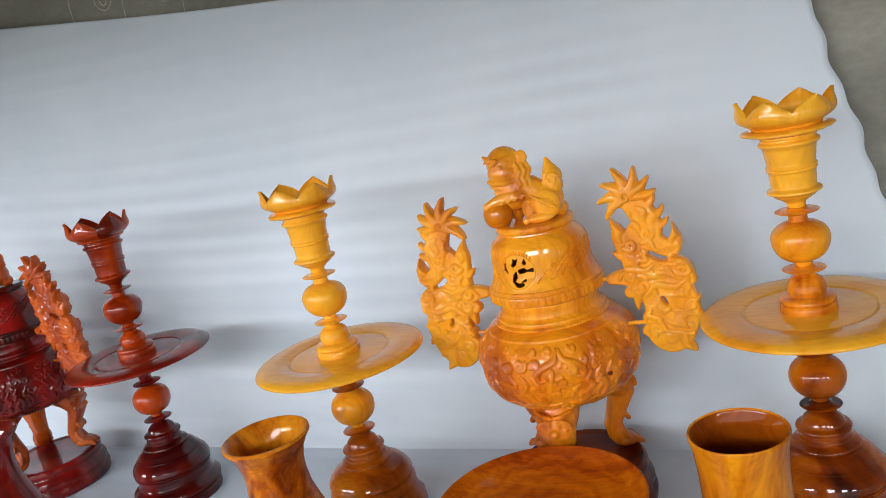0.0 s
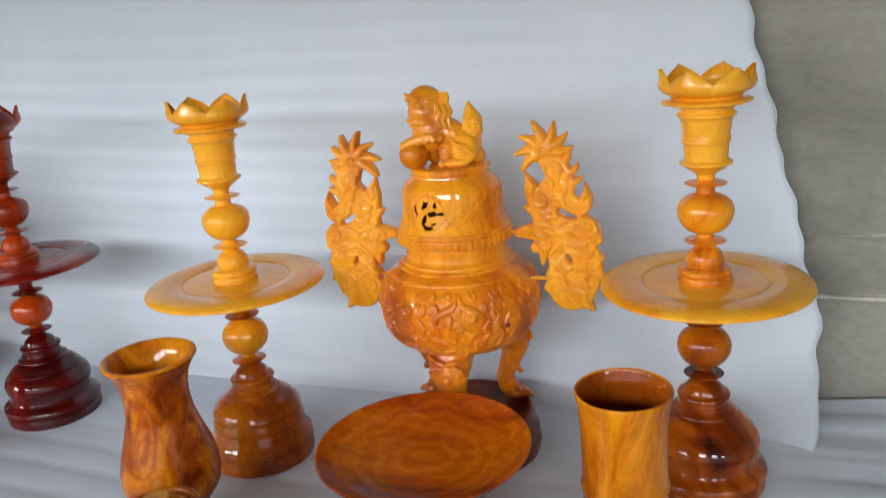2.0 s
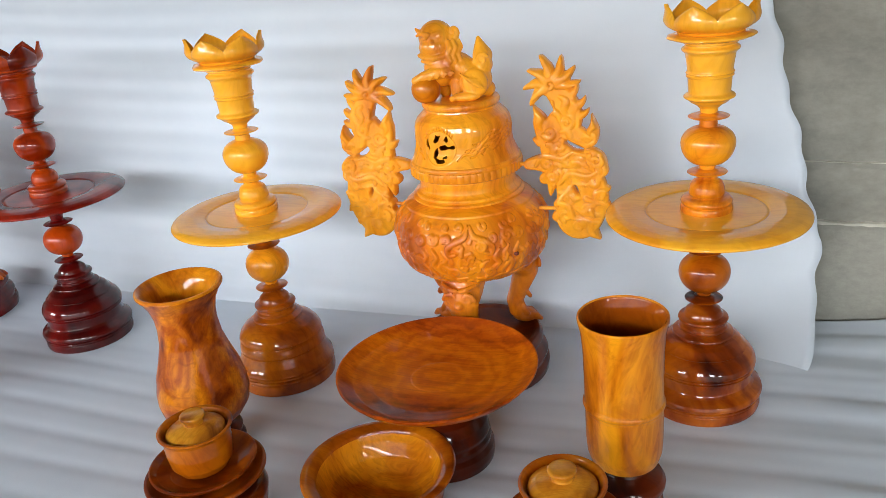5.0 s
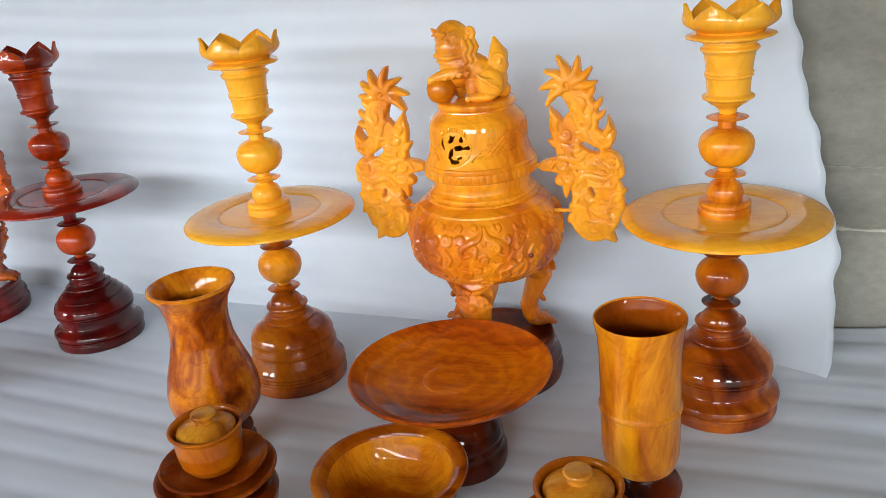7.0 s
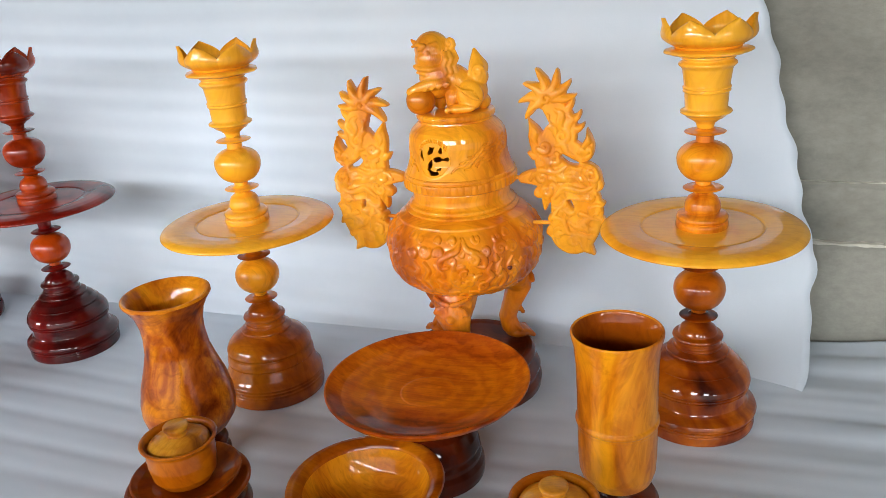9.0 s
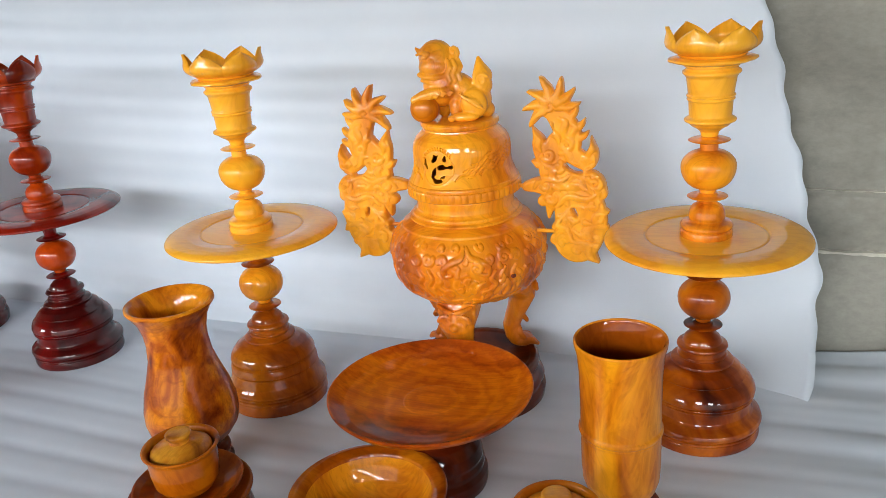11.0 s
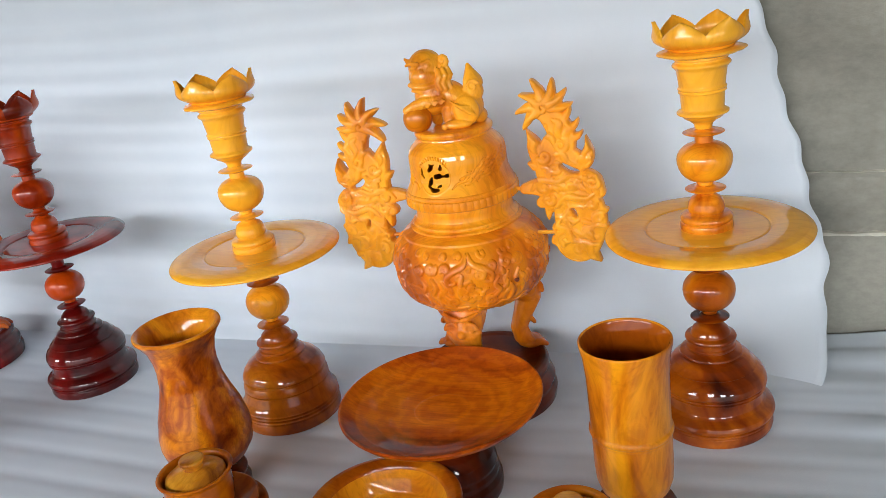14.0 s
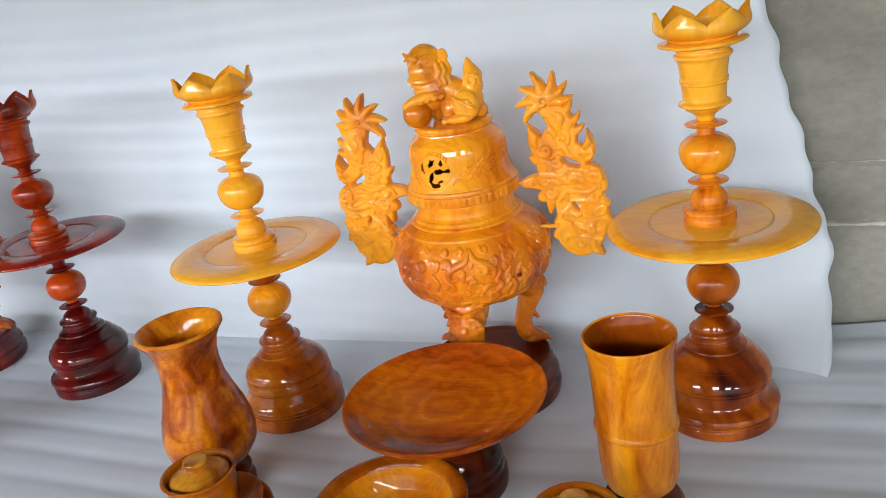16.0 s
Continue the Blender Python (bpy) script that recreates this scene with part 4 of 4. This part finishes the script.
def beast_balls():
    """A carved seated beast, head turned to the front, one paw on a ball, in plain shapes."""
    B = []
    B.append(((-0.006, 0.0, 0.050), (0.034, 0.024, 0.024), (0, 24, 0)))          # back, sloping to the rump
    B.append(((-0.032, -0.004, 0.054), (0.029, 0.026, 0.034), (0, 4, 0)))        # chest
    B.append(((0.022, 0.0, 0.030), (0.026, 0.026, 0.028), (0, 0, 0)))            # haunch
    body = len(B)
    B.append(((-0.037, -0.002, 0.099), (0.0280, 0.0255, 0.0270), (0, 0, 0)))     # skull
    B.append(((-0.039, -0.006, 0.085), (0.0270, 0.0240, 0.0200), (0, 0, 6)))     # jaw
    B.append(((-0.041, -0.0165, 0.087), (0.0220, 0.0110, 0.0130), (0, 0, 6)))     # muzzle
    B.append(((-0.045, -0.0262, 0.0950), (0.0050, 0.0036, 0.0040), (0, 0, 0)))   # nose
    for s in (-1, 1):
        strand(B, (-0.045 + s * 0.004, -0.0255, 0.107, 0.0030), (-0.045 + s * 0.013, -0.0245, 0.1095, 0.0034), (-0.045 + s * 0.022, -0.0170, 0.106, 0.0024))   # brow
        B.append(((-0.045 + s * 0.0110, -0.0250, 0.1020), (0.0056, 0.0034, 0.0034), (0, s * 10, 0)))                                                      # eye
    strand(B, (-0.060, -0.0205, 0.0850, 0.0018), (-0.045, -0.0270, 0.0830, 0.0022), (-0.028, -0.0230, 0.0860, 0.0018))     # mouth
    for i in range(body, len(B)):                                                # the face is turned a little aside
        (x, y, z), r, (a, b, c) = B[i]
        dx, dy, co, si = x + 0.038, y + 0.002, math.cos(radians(14)), math.sin(radians(14))
        B[i] = ((dx * co - dy * si - 0.038, dx * si + dy * co - 0.002, z), r, (a, b, c + 14))
    strand(B, (-0.060, -0.010, 0.108, 0.0050), (-0.067, -0.010, 0.115, 0.0020))                                           # far ear
    volute(B, (-0.006, -0.012, 0.108), (0.85, -0.25, 0.2), (-0.2, 0.0, 1.0), 0.0150, 0.85, 2.6, 0.0052)                      # near ear, rolled
    B.append(((-0.007, -0.008, 0.106), (0.0090, 0.0035, 0.0100), (0, 12, 0)))
    for x, y, w in ((-0.016, -0.0205, 0.0052), (-0.009, -0.0165, 0.0056), (-0.002, -0.0115, 0.0052)):                      # long locks of the mane
        strand(B, (x + 0.002, y, 0.094, w * 0.7), (x + 0.005, y - 0.002, 0.084, w), (x, y - 0.003, 0.074, w), (x + 0.004, y - 0.004, 0.064, w * 0.8), (x - 0.001, y - 0.004, 0.056, w * 0.4))
    strand(B, (-0.064, -0.014, 0.074, 0.0036), (-0.054, -0.0235, 0.0715, 0.0046), (-0.038, -0.0270, 0.0705, 0.0048), (-0.020, -0.0235, 0.0720, 0.0040))    # collar
    strand(B, (-0.060, -0.016, 0.065, 0.0026), (-0.044, -0.0265, 0.0620, 0.0030), (-0.026, -0.0255, 0.0630, 0.0026))
    strand(B, (-0.016, -0.018, 0.048, 0.0120), (-0.036, -0.025, 0.047, 0.0100), (-0.056, -0.030, 0.043, 0.0090), (-0.070, -0.030, 0.037, 0.0075))           # foreleg over the ball
    for i in range(5):                                                                                                  # curls along it
        volute(B, (-0.012 - 0.011 * i, -0.0300 - 0.0016 * i, 0.044 - 0.0012 * i), (1, 0, 0), (0, 0, 1), 0.0048, 0.9, 0.6, 0.0021)
    B.append(((0.022, -0.018, 0.026), (0.022, 0.013, 0.024), (0, -12, 0)))                                               # thigh
    for i in range(4):
        strand(B, (0.002 + 0.005 * i, -0.0290, 0.044 - 0.003 * i, 0.0018), (0.012 + 0.006 * i, -0.0320, 0.036 - 0.004 * i, 0.0026), (0.028 + 0.004 * i, -0.0300, 0.034 - 0.005 * i, 0.0016))
    B.append(((0.008, -0.026, 0.007), (0.024, 0.010, 0.008), (0, 0, 6)))                                                 # hind paw
    for i in range(3):
        B.append(((-0.012 + 0.001 * i, -0.034 + 0.006 * i, 0.006), (0.0060, 0.0034, 0.0056), (0, 0, 0)))
    B.append(((0.038, 0.006, 0.012), (0.013, 0.015, 0.013), (0, 0, 0)))
    B.append(((-0.008, -0.008, 0.020), (0.012, 0.015, 0.021), (0, 0, 0)))
    B.append(((-0.034, 0.016, 0.020), (0.013, 0.012, 0.021), (0, 0, 0)))
    strand(B, (0.030, 0.0, 0.034, 0.0120), (0.034, 0.0, 0.052, 0.0165), (0.035, 0.0, 0.066, 0.0160), (0.032, 0.0, 0.080, 0.0095), (0.030, 0.0, 0.094, 0.0030))   # upright flame-shaped tail
    volute(B, (0.036, -0.0150, 0.062), (1, 0, 0), (0, 0, 1), 0.0105, 1.3, 0.4, 0.0024)
    for x in (-0.010, 0.010):
        strand(B, (0.034 + x * 1.2, -0.0085, 0.054, 0.0030), (0.034 + x, -0.0100, 0.072, 0.0028), (0.031 + 0.2 * x, -0.0060, 0.086, 0.0016))
    return B


def leg_balls():
    """A leg carved as a scrolled mask over a clawed paw, bowed outwards, pointing along x."""
    B = []
    path = ((0.056, 0.222, 0.028), (0.080, 0.204, 0.027), (0.094, 0.178, 0.0215), (0.080, 0.146, 0.0165), (0.068, 0.118, 0.0140), (0.073, 0.094, 0.0150))
    for (x, z, r), (x2, z2, r2) in zip(path, path[1:]):
        for s in (0.0, 0.2, 0.4, 0.6, 0.8):
            q = r + (r2 - r) * s
            B.append(((x + (x2 - x) * s, 0, z + (z2 - z) * s), (q, q * 1.35, q), (0, 0, 0)))
    B.append(((0.086, 0, 0.086), (0.024, 0.023, 0.012), (0, 8, 0)))
    for s in (-1, 0, 1):
        strand(B, (0.086, s * 0.013, 0.090, 0.0072), (0.104, s * 0.015, 0.084, 0.0068), (0.112, s * 0.016, 0.078, 0.0040))
    for s in (-1, 1):
        volute(B, (0.086, s * 0.029, 0.200), (1, 0, 0), (0, 0, 1), 0.015, 1.4, 1.0, 0.0052)          # on the flanks
        volute(B, (0.110, s * 0.0150, 0.190), (0, s, 0), (0.15, 0, 1), 0.0115, 1.3, 0.0, 0.0042)      # on the knee
        volute(B, (0.0905, s * 0.0115, 0.134), (0, s, 0), (-0.45, 0, 0.9), 0.0092, 1.3, 3.6, 0.0042)   # above the paw
        strand(B, (0.100, s * 0.025, 0.178, 0.0060), (0.093, s * 0.0205, 0.162, 0.0062), (0.086, s * 0.0190, 0.148, 0.0045))
        strand(B, (0.112, s * 0.004, 0.206, 0.0040), (0.114, s * 0.014, 0.210, 0.0046), (0.104, s * 0.028, 0.214, 0.0036))
        strand(B, (0.106, s * 0.005, 0.172, 0.0036), (0.102, s * 0.008, 0.158, 0.0040), (0.092, s * 0.004, 0.146, 0.0030))
        strand(B, (0.078, s * 0.013, 0.118, 0.0045), (0.080, s * 0.017, 0.106, 0.0052), (0.086, s * 0.019, 0.096, 0.0045))
    B.append(((0.113, 0, 0.180), (0.008, 0.0085, 0.0075), (0, 0, 0)))
    for k in range(4):                                   # short locks down the shin
        for s in (-1, 1):
            strand(B, (0.098 - 0.006 * k, s * 0.002, 0.164 - 0.013 * k, 0.0024), (0.098 - 0.006 * k, s * 0.009, 0.158 - 0.013 * k, 0.0036), (0.090 - 0.005 * k, s * 0.017, 0.160 - 0.013 * k, 0.0022))
    return B


HANDLE = handle_mesh(CARVED)
BOWL = carved_lathe("bowl", body_radius, 0.206, 0.349, 170, 820, body_height, BELLY)
LID = carved_lathe("lid", lid_radius, 0.408, 0.490, 130, 800, lid_height, AMBER, lid_hole, cap=False)


def incense_burner(name, label, at, turn, carved, lidwood, belly, base, group, legs=(273, 37, 150), face=0.0):
    e = thing(name, label, "incense burner", group, at, turn)
    part("plinth", lathe("plinth", [(0.0, 0.071), (0.094, 0.071), (0.098, 0.0735), (0.106, 0.074), (0.111, 0.070), (0.1125, 0.062), (0.109, 0.055), (0.111, 0.050), (0.115, 0.044), (0.1180, 0.034),
                                    (0.116, 0.026), (0.1185, 0.022), (0.1210, 0.014), (0.1200, 0.0), (0.0, 0.0)], base, 96,
                         wobble=lambda a, z: 0.0028 * abs(math.sin(4 * a)) * max(0, 1 - abs(z - 0.03) / 0.03)), e, "dark round plinth")
    part("bowl", repainted(BOWL, belly), e, "bowl carved all round with clouds and flames")
    part("neck_ring", lathe("neck_ring", [(0.0, 0.383), (0.0810, 0.383), (0.0825, 0.380), (0.0812, 0.370), (0.0820, 0.362), (0.0855, 0.3575), (0.0895, 0.3555), (0.0905, 0.3525), (0.0890, 0.3500), (0.0955, 0.3480), (0.0950, 0.3440), (0.0, 0.3440)], lidwood, 80), e)
    part("knot", lathe("knot", [(0.0, 0.0)] + bulb(0.0042, -0.0036, 0.0036, 0.0006, 0.0006, 0.5, 10)[1:-1] + [(0.0, -0.0036)], DARK, 20, 0), e, "small dark knot in the wood", pose(0.1315 * math.cos(radians(-39)), 0.1315 * math.sin(radians(-39)), 0.2675))
    leg = figure("leg", leg_balls, belly if carved is CARVED else carved, 0.0016)
    for a in legs:
        part("leg", leg, e, at=pose(0, 0, 0, 0, 0, a))
    lid = part("lid", repainted(LID, lidwood), e, "domed lid with a pierced medallion",
               pose(0, 0, 0, 0, 0, face))
    mod = lid.modifiers.new("wall", "SOLIDIFY")
    mod.thickness, mod.offset = 0.003, -1
    part("fluted_rim", lathe("fluted_rim", [(0.070, 0.409), (0.0885, 0.409), (0.0915, 0.4075), (0.0930, 0.404), (0.0915, 0.4015), (0.0935, 0.399), (0.0935, 0.386), (0.091, 0.3835), (0.084, 0.383), (0.070, 0.383)], lidwood, 216,
                             wobble=lambda a, z: 0.0016 * abs(math.sin(27 * a)) * (1 if 0.3845 < z < 0.400 else 0)), lid)
    part("lid_top", lathe("lid_top", [(0.0, 0.505), (0.056, 0.505), (0.0625, 0.504), (0.0645, 0.500), (0.0635, 0.495), (0.0600, 0.4925), (0.0615, 0.489), (0.0, 0.489)], lidwood, 80), lid)
    part("finial", figure("finial", beast_balls, carved, 0.0013), lid, "carved seated beast with a flame-shaped tail", pose(0.0085, -0.004, 0.504, 0, 0, 8 - face))
    part("ball", lathe("ball", [(0.0, 0.0445)] + bulb(0.0235, 0.0, 0.0445, 0.004, 0.004, 0.5, 18) + [(0.0, 0.0)], TAWNY if carved is CARVED else carved, 40, 0), lid, "darker brown ball under its paw", pose(-0.0455, -0.0325, 0.5035, 0, 0, -face))
    me = repainted(HANDLE, carved)
    for s in (1, -1):
        part("handle", me, e, "pierced dragon-flame handle", Matrix.Translation((s * 0.172, 0.0, 0.412 if s > 0 else 0.402)) @ Matrix.Diagonal((s, 1, 1, 1)) @ pose(0, 0, 0, 0, -1 if s > 0 else 5, 0))
        pegs = lathe("peg", [(0.0, 0.0), (0.003, 0.0), (0.0035, 0.012), (0.003, 0.055), (0.0, 0.055)], carved, 16, 0)
        part("peg", pegs, e, at=pose(s * 0.122, 0, 0.316, 0, s * 90, 0))
        part("peg", pegs, e, at=pose(s * 0.082, 0, 0.392, 0, s * 90, 0))
    return e


incense_burner("incense_burner", "amber carved wooden incense burner with flame handles", (0.0, -0.161, 0), 0, CARVED, AMBER, BELLY, DARK, "")
incense_burner("incense_burner", "dark red lacquered carved incense burner on a plinth", (-1.335, -0.170, 0), 0, RED_ORANGE, RED_DARK, RED_DARK, RED_DARK, "", (267, 31, 150))


# ---- vessels in front ----
VASE = [(0.0, 0.205), (0.040, 0.215), (0.042, 0.245), (0.044, 0.268), (0.051, 0.285), (0.0585, 0.2945), (0.0635, 0.2985), (0.0668, 0.2970), (0.0668, 0.2925), (0.061, 0.2850), (0.0525, 0.270),
        (0.0475, 0.250), (0.0465, 0.232), (0.0490, 0.205), (0.0565, 0.178), (0.0660, 0.150), (0.0720, 0.122), (0.0728, 0.104), (0.0690, 0.084), (0.0570, 0.066), (0.0430, 0.054), (0.0370, 0.049),
        (0.0385, 0.045), (0.0460, 0.042), (0.0490, 0.034), (0.0465, 0.026), (0.0480, 0.022), (0.0510, 0.015), (0.0500, 0.0), (0.0, 0.0)]


def vase(label, at, body, foot, rim, turn=0):
    e = thing("vase", label, "vase", "", at, turn)
    part("mouth", lathe("mouth", VASE[:8] + [(0.0664, 0.2935)], rim, 72, 0.002, caps=(True, False)), e, "lighter flared mouth")
    part("body", lathe("body", [(0.0640, 0.2940), (0.0666, 0.2938)] + VASE[8:21] + [(0.036, 0.050), (0.0, 0.050)], body, 72, 0.002, caps=(False, True)), e)
    part("foot", lathe("foot", [(0.0, 0.050), (0.036, 0.050)] + VASE[22:], foot, 64), e)
    return e


vase("baluster-shaped figured brown wooden vase with a flared rim", (-0.366, -0.494, 0), FIGURED, DARK, HONEY)
vase("dark red lacquered wooden vase beside the red censer", (-1.035, -0.500, 0), RED_DARK, RED_DARK, RED)


def cup():
    e = thing("tall_cup", "honey-coloured cylindrical wooden cup with a ringed band on a dark foot", "cup", "", (0.310, -0.495, 0))
    # the shade in the hollow is put into the colour as darker wood
    part("bore", lathe("bore", [(0.0, 0.100), (0.038, 0.110), (0.043, 0.170), (0.0450, 0.250), (0.0480, 0.288), (0.0530, 0.3020), (0.0540, 0.3030)], TAWNY, 80, 0.0016, caps=(True, False)), e, "bored inside, its shade put into a darker brown")
    part("body", lathe("body", [(0.0530, 0.3015), (0.0540, 0.3035), (0.0550, 0.3045), (0.0567, 0.3032), (0.0565, 0.2990), (0.0530, 0.284),
                                (0.0508, 0.258), (0.0502, 0.220), (0.0502, 0.185), (0.0522, 0.183), (0.0528, 0.180), (0.0520, 0.1775), (0.0504, 0.176), (0.0510, 0.174), (0.0502, 0.172),
                                (0.0500, 0.128), (0.0488, 0.108), (0.0445, 0.093), (0.0360, 0.085), (0.0, 0.084)], HONEY, 80, 0.0016, caps=(False, True)), e)
    part("foot", lathe("foot", [(0.0, 0.086), (0.030, 0.085), (0.032, 0.078), (0.040, 0.073), (0.049, 0.067), (0.0535, 0.059), (0.0530, 0.052), (0.0490, 0.046), (0.0470, 0.036), (0.0500, 0.030), (0.0490, 0.024),
                                (0.0540, 0.014), (0.0550, 0.004), (0.054, 0.0), (0.0, 0.0)], DARK), e)


def dish():
    e = thing("footed_dish", "figured brown wooden fruit dish on a dark turned foot", "dish", "", (0.022, -0.428, 0))
    part("plate", lathe("plate", [(0.0, 0.1395), (0.040, 0.1397), (0.042, 0.1392), (0.070, 0.1405), (0.100, 0.1440), (0.128, 0.1510), (0.1440, 0.1590), (0.1495, 0.1630), (0.1520, 0.1622), (0.1518, 0.1590),
                                  (0.1440, 0.1500), (0.120, 0.1380), (0.080, 0.1275), (0.042, 0.1230), (0.0, 0.1230)], DISHWOOD, 112), e)
    part("foot", lathe("foot", [(0.0, 0.1235), (0.050, 0.1235), (0.052, 0.118), (0.047, 0.113), (0.045, 0.104), (0.047, 0.098), (0.046, 0.094), (0.050, 0.088), (0.060, 0.080), (0.068, 0.066), (0.0715, 0.050),
                                (0.070, 0.044), (0.0730, 0.038), (0.0720, 0.030), (0.0765, 0.022), (0.0770, 0.010), (0.0755, 0.0), (0.0, 0.0)], DARK), e)


def bowl():
    e = thing("incense_bowl", "wide-rimmed amber wooden bowl on a low body, empty", "bowl", "", (-0.017, -0.580, 0))
    part("well", lathe("well", [(0.0, 0.018), (0.030, 0.019), (0.056, 0.027), (0.074, 0.043), (0.083, 0.062), (0.0885, 0.0775)], HONEY, 96, 0.002, caps=(True, False)), e, "golden hollow of the bowl")
    part("body", lathe("body", [(0.0870, 0.0745), (0.0890, 0.0790), (0.100, 0.0845), (0.107, 0.0840), (0.1094, 0.0815), (0.1080, 0.0780),
                                (0.098, 0.0730), (0.0925, 0.0660), (0.0935, 0.0560), (0.0900, 0.0380), (0.0780, 0.0220), (0.0660, 0.0130), (0.0680, 0.0080), (0.0680, 0.0), (0.0, 0.0)], TAWNY, 96, 0.002, caps=(False, True)), e)


def tea_stack(at, turn):
    stand = thing("cup_stand", "turned brown wooden drum stand with a saucer top", "stand", "cup stands", at, turn)
    part("drum", lathe("drum", [(0.0, 0.106), (0.060, 0.104), (0.074, 0.098), (0.078, 0.082), (0.074, 0.062), (0.060, 0.046), (0.052, 0.040), (0.056, 0.032), (0.066, 0.022), (0.070, 0.010), (0.068, 0.0), (0.0, 0.0)], STAND), stand)
    part("stand_top", lathe("stand_top", [(0.0, 0.117), (0.066, 0.119), (0.077, 0.1235), (0.0810, 0.1225), (0.0815, 0.1190), (0.076, 0.1130), (0.060, 0.1055), (0.0, 0.1055)], STAND, 80), stand)
    saucer = thing("saucer", "shallow brown wooden saucer lying on the stand", "saucer", "saucers", (at[0], at[1], 0.1172), turn + 40)
    part("saucer_dish", lathe("saucer_dish", [(0.0, 0.0085), (0.045, 0.0090), (0.062, 0.0150), (0.0690, 0.0210), (0.0718, 0.0202), (0.0705, 0.0160), (0.057, 0.0060), (0.045, 0.0), (0.0, 0.0)], STAND, 80), saucer)
    tea = thing("lidded_cup", "small round honey-coloured wooden cup with a knobbed lid", "cup", "lidded cups", (at[0], at[1], 0.1262), turn + 80)
    part("cup_body", lathe("cup_body", [(0.0, 0.050), (0.0405, 0.052), (0.0420, 0.060), (0.0440, 0.0655), (0.0475, 0.0668), (0.0495, 0.0655), (0.0490, 0.0632), (0.0455, 0.0610), (0.0440, 0.0560), (0.0440, 0.0360), (0.0415, 0.0170),
                                        (0.0340, 0.0050), (0.0260, 0.0), (0.0, 0.0)], TAWNY, 72), tea)
    lid = part("lid", lathe("lid", [(0.0, 0.0720), (0.012, 0.0715), (0.030, 0.0670), (0.0385, 0.0615), (0.0395, 0.0585), (0.0385, 0.0560), (0.0, 0.0560)], PALE, 64), tea)
    part("knob", lathe("knob", [(0.0, 0.0850), (0.0140, 0.0847), (0.0165, 0.0830), (0.0162, 0.0800), (0.0125, 0.0745), (0.0135, 0.0700), (0.0, 0.0690)], PALE, 40), lid)


cup()
dish()
bowl()
tea_stack((-0.221, -0.685, 0), 0)
tea_stack((0.272, -0.684, 0), 110)
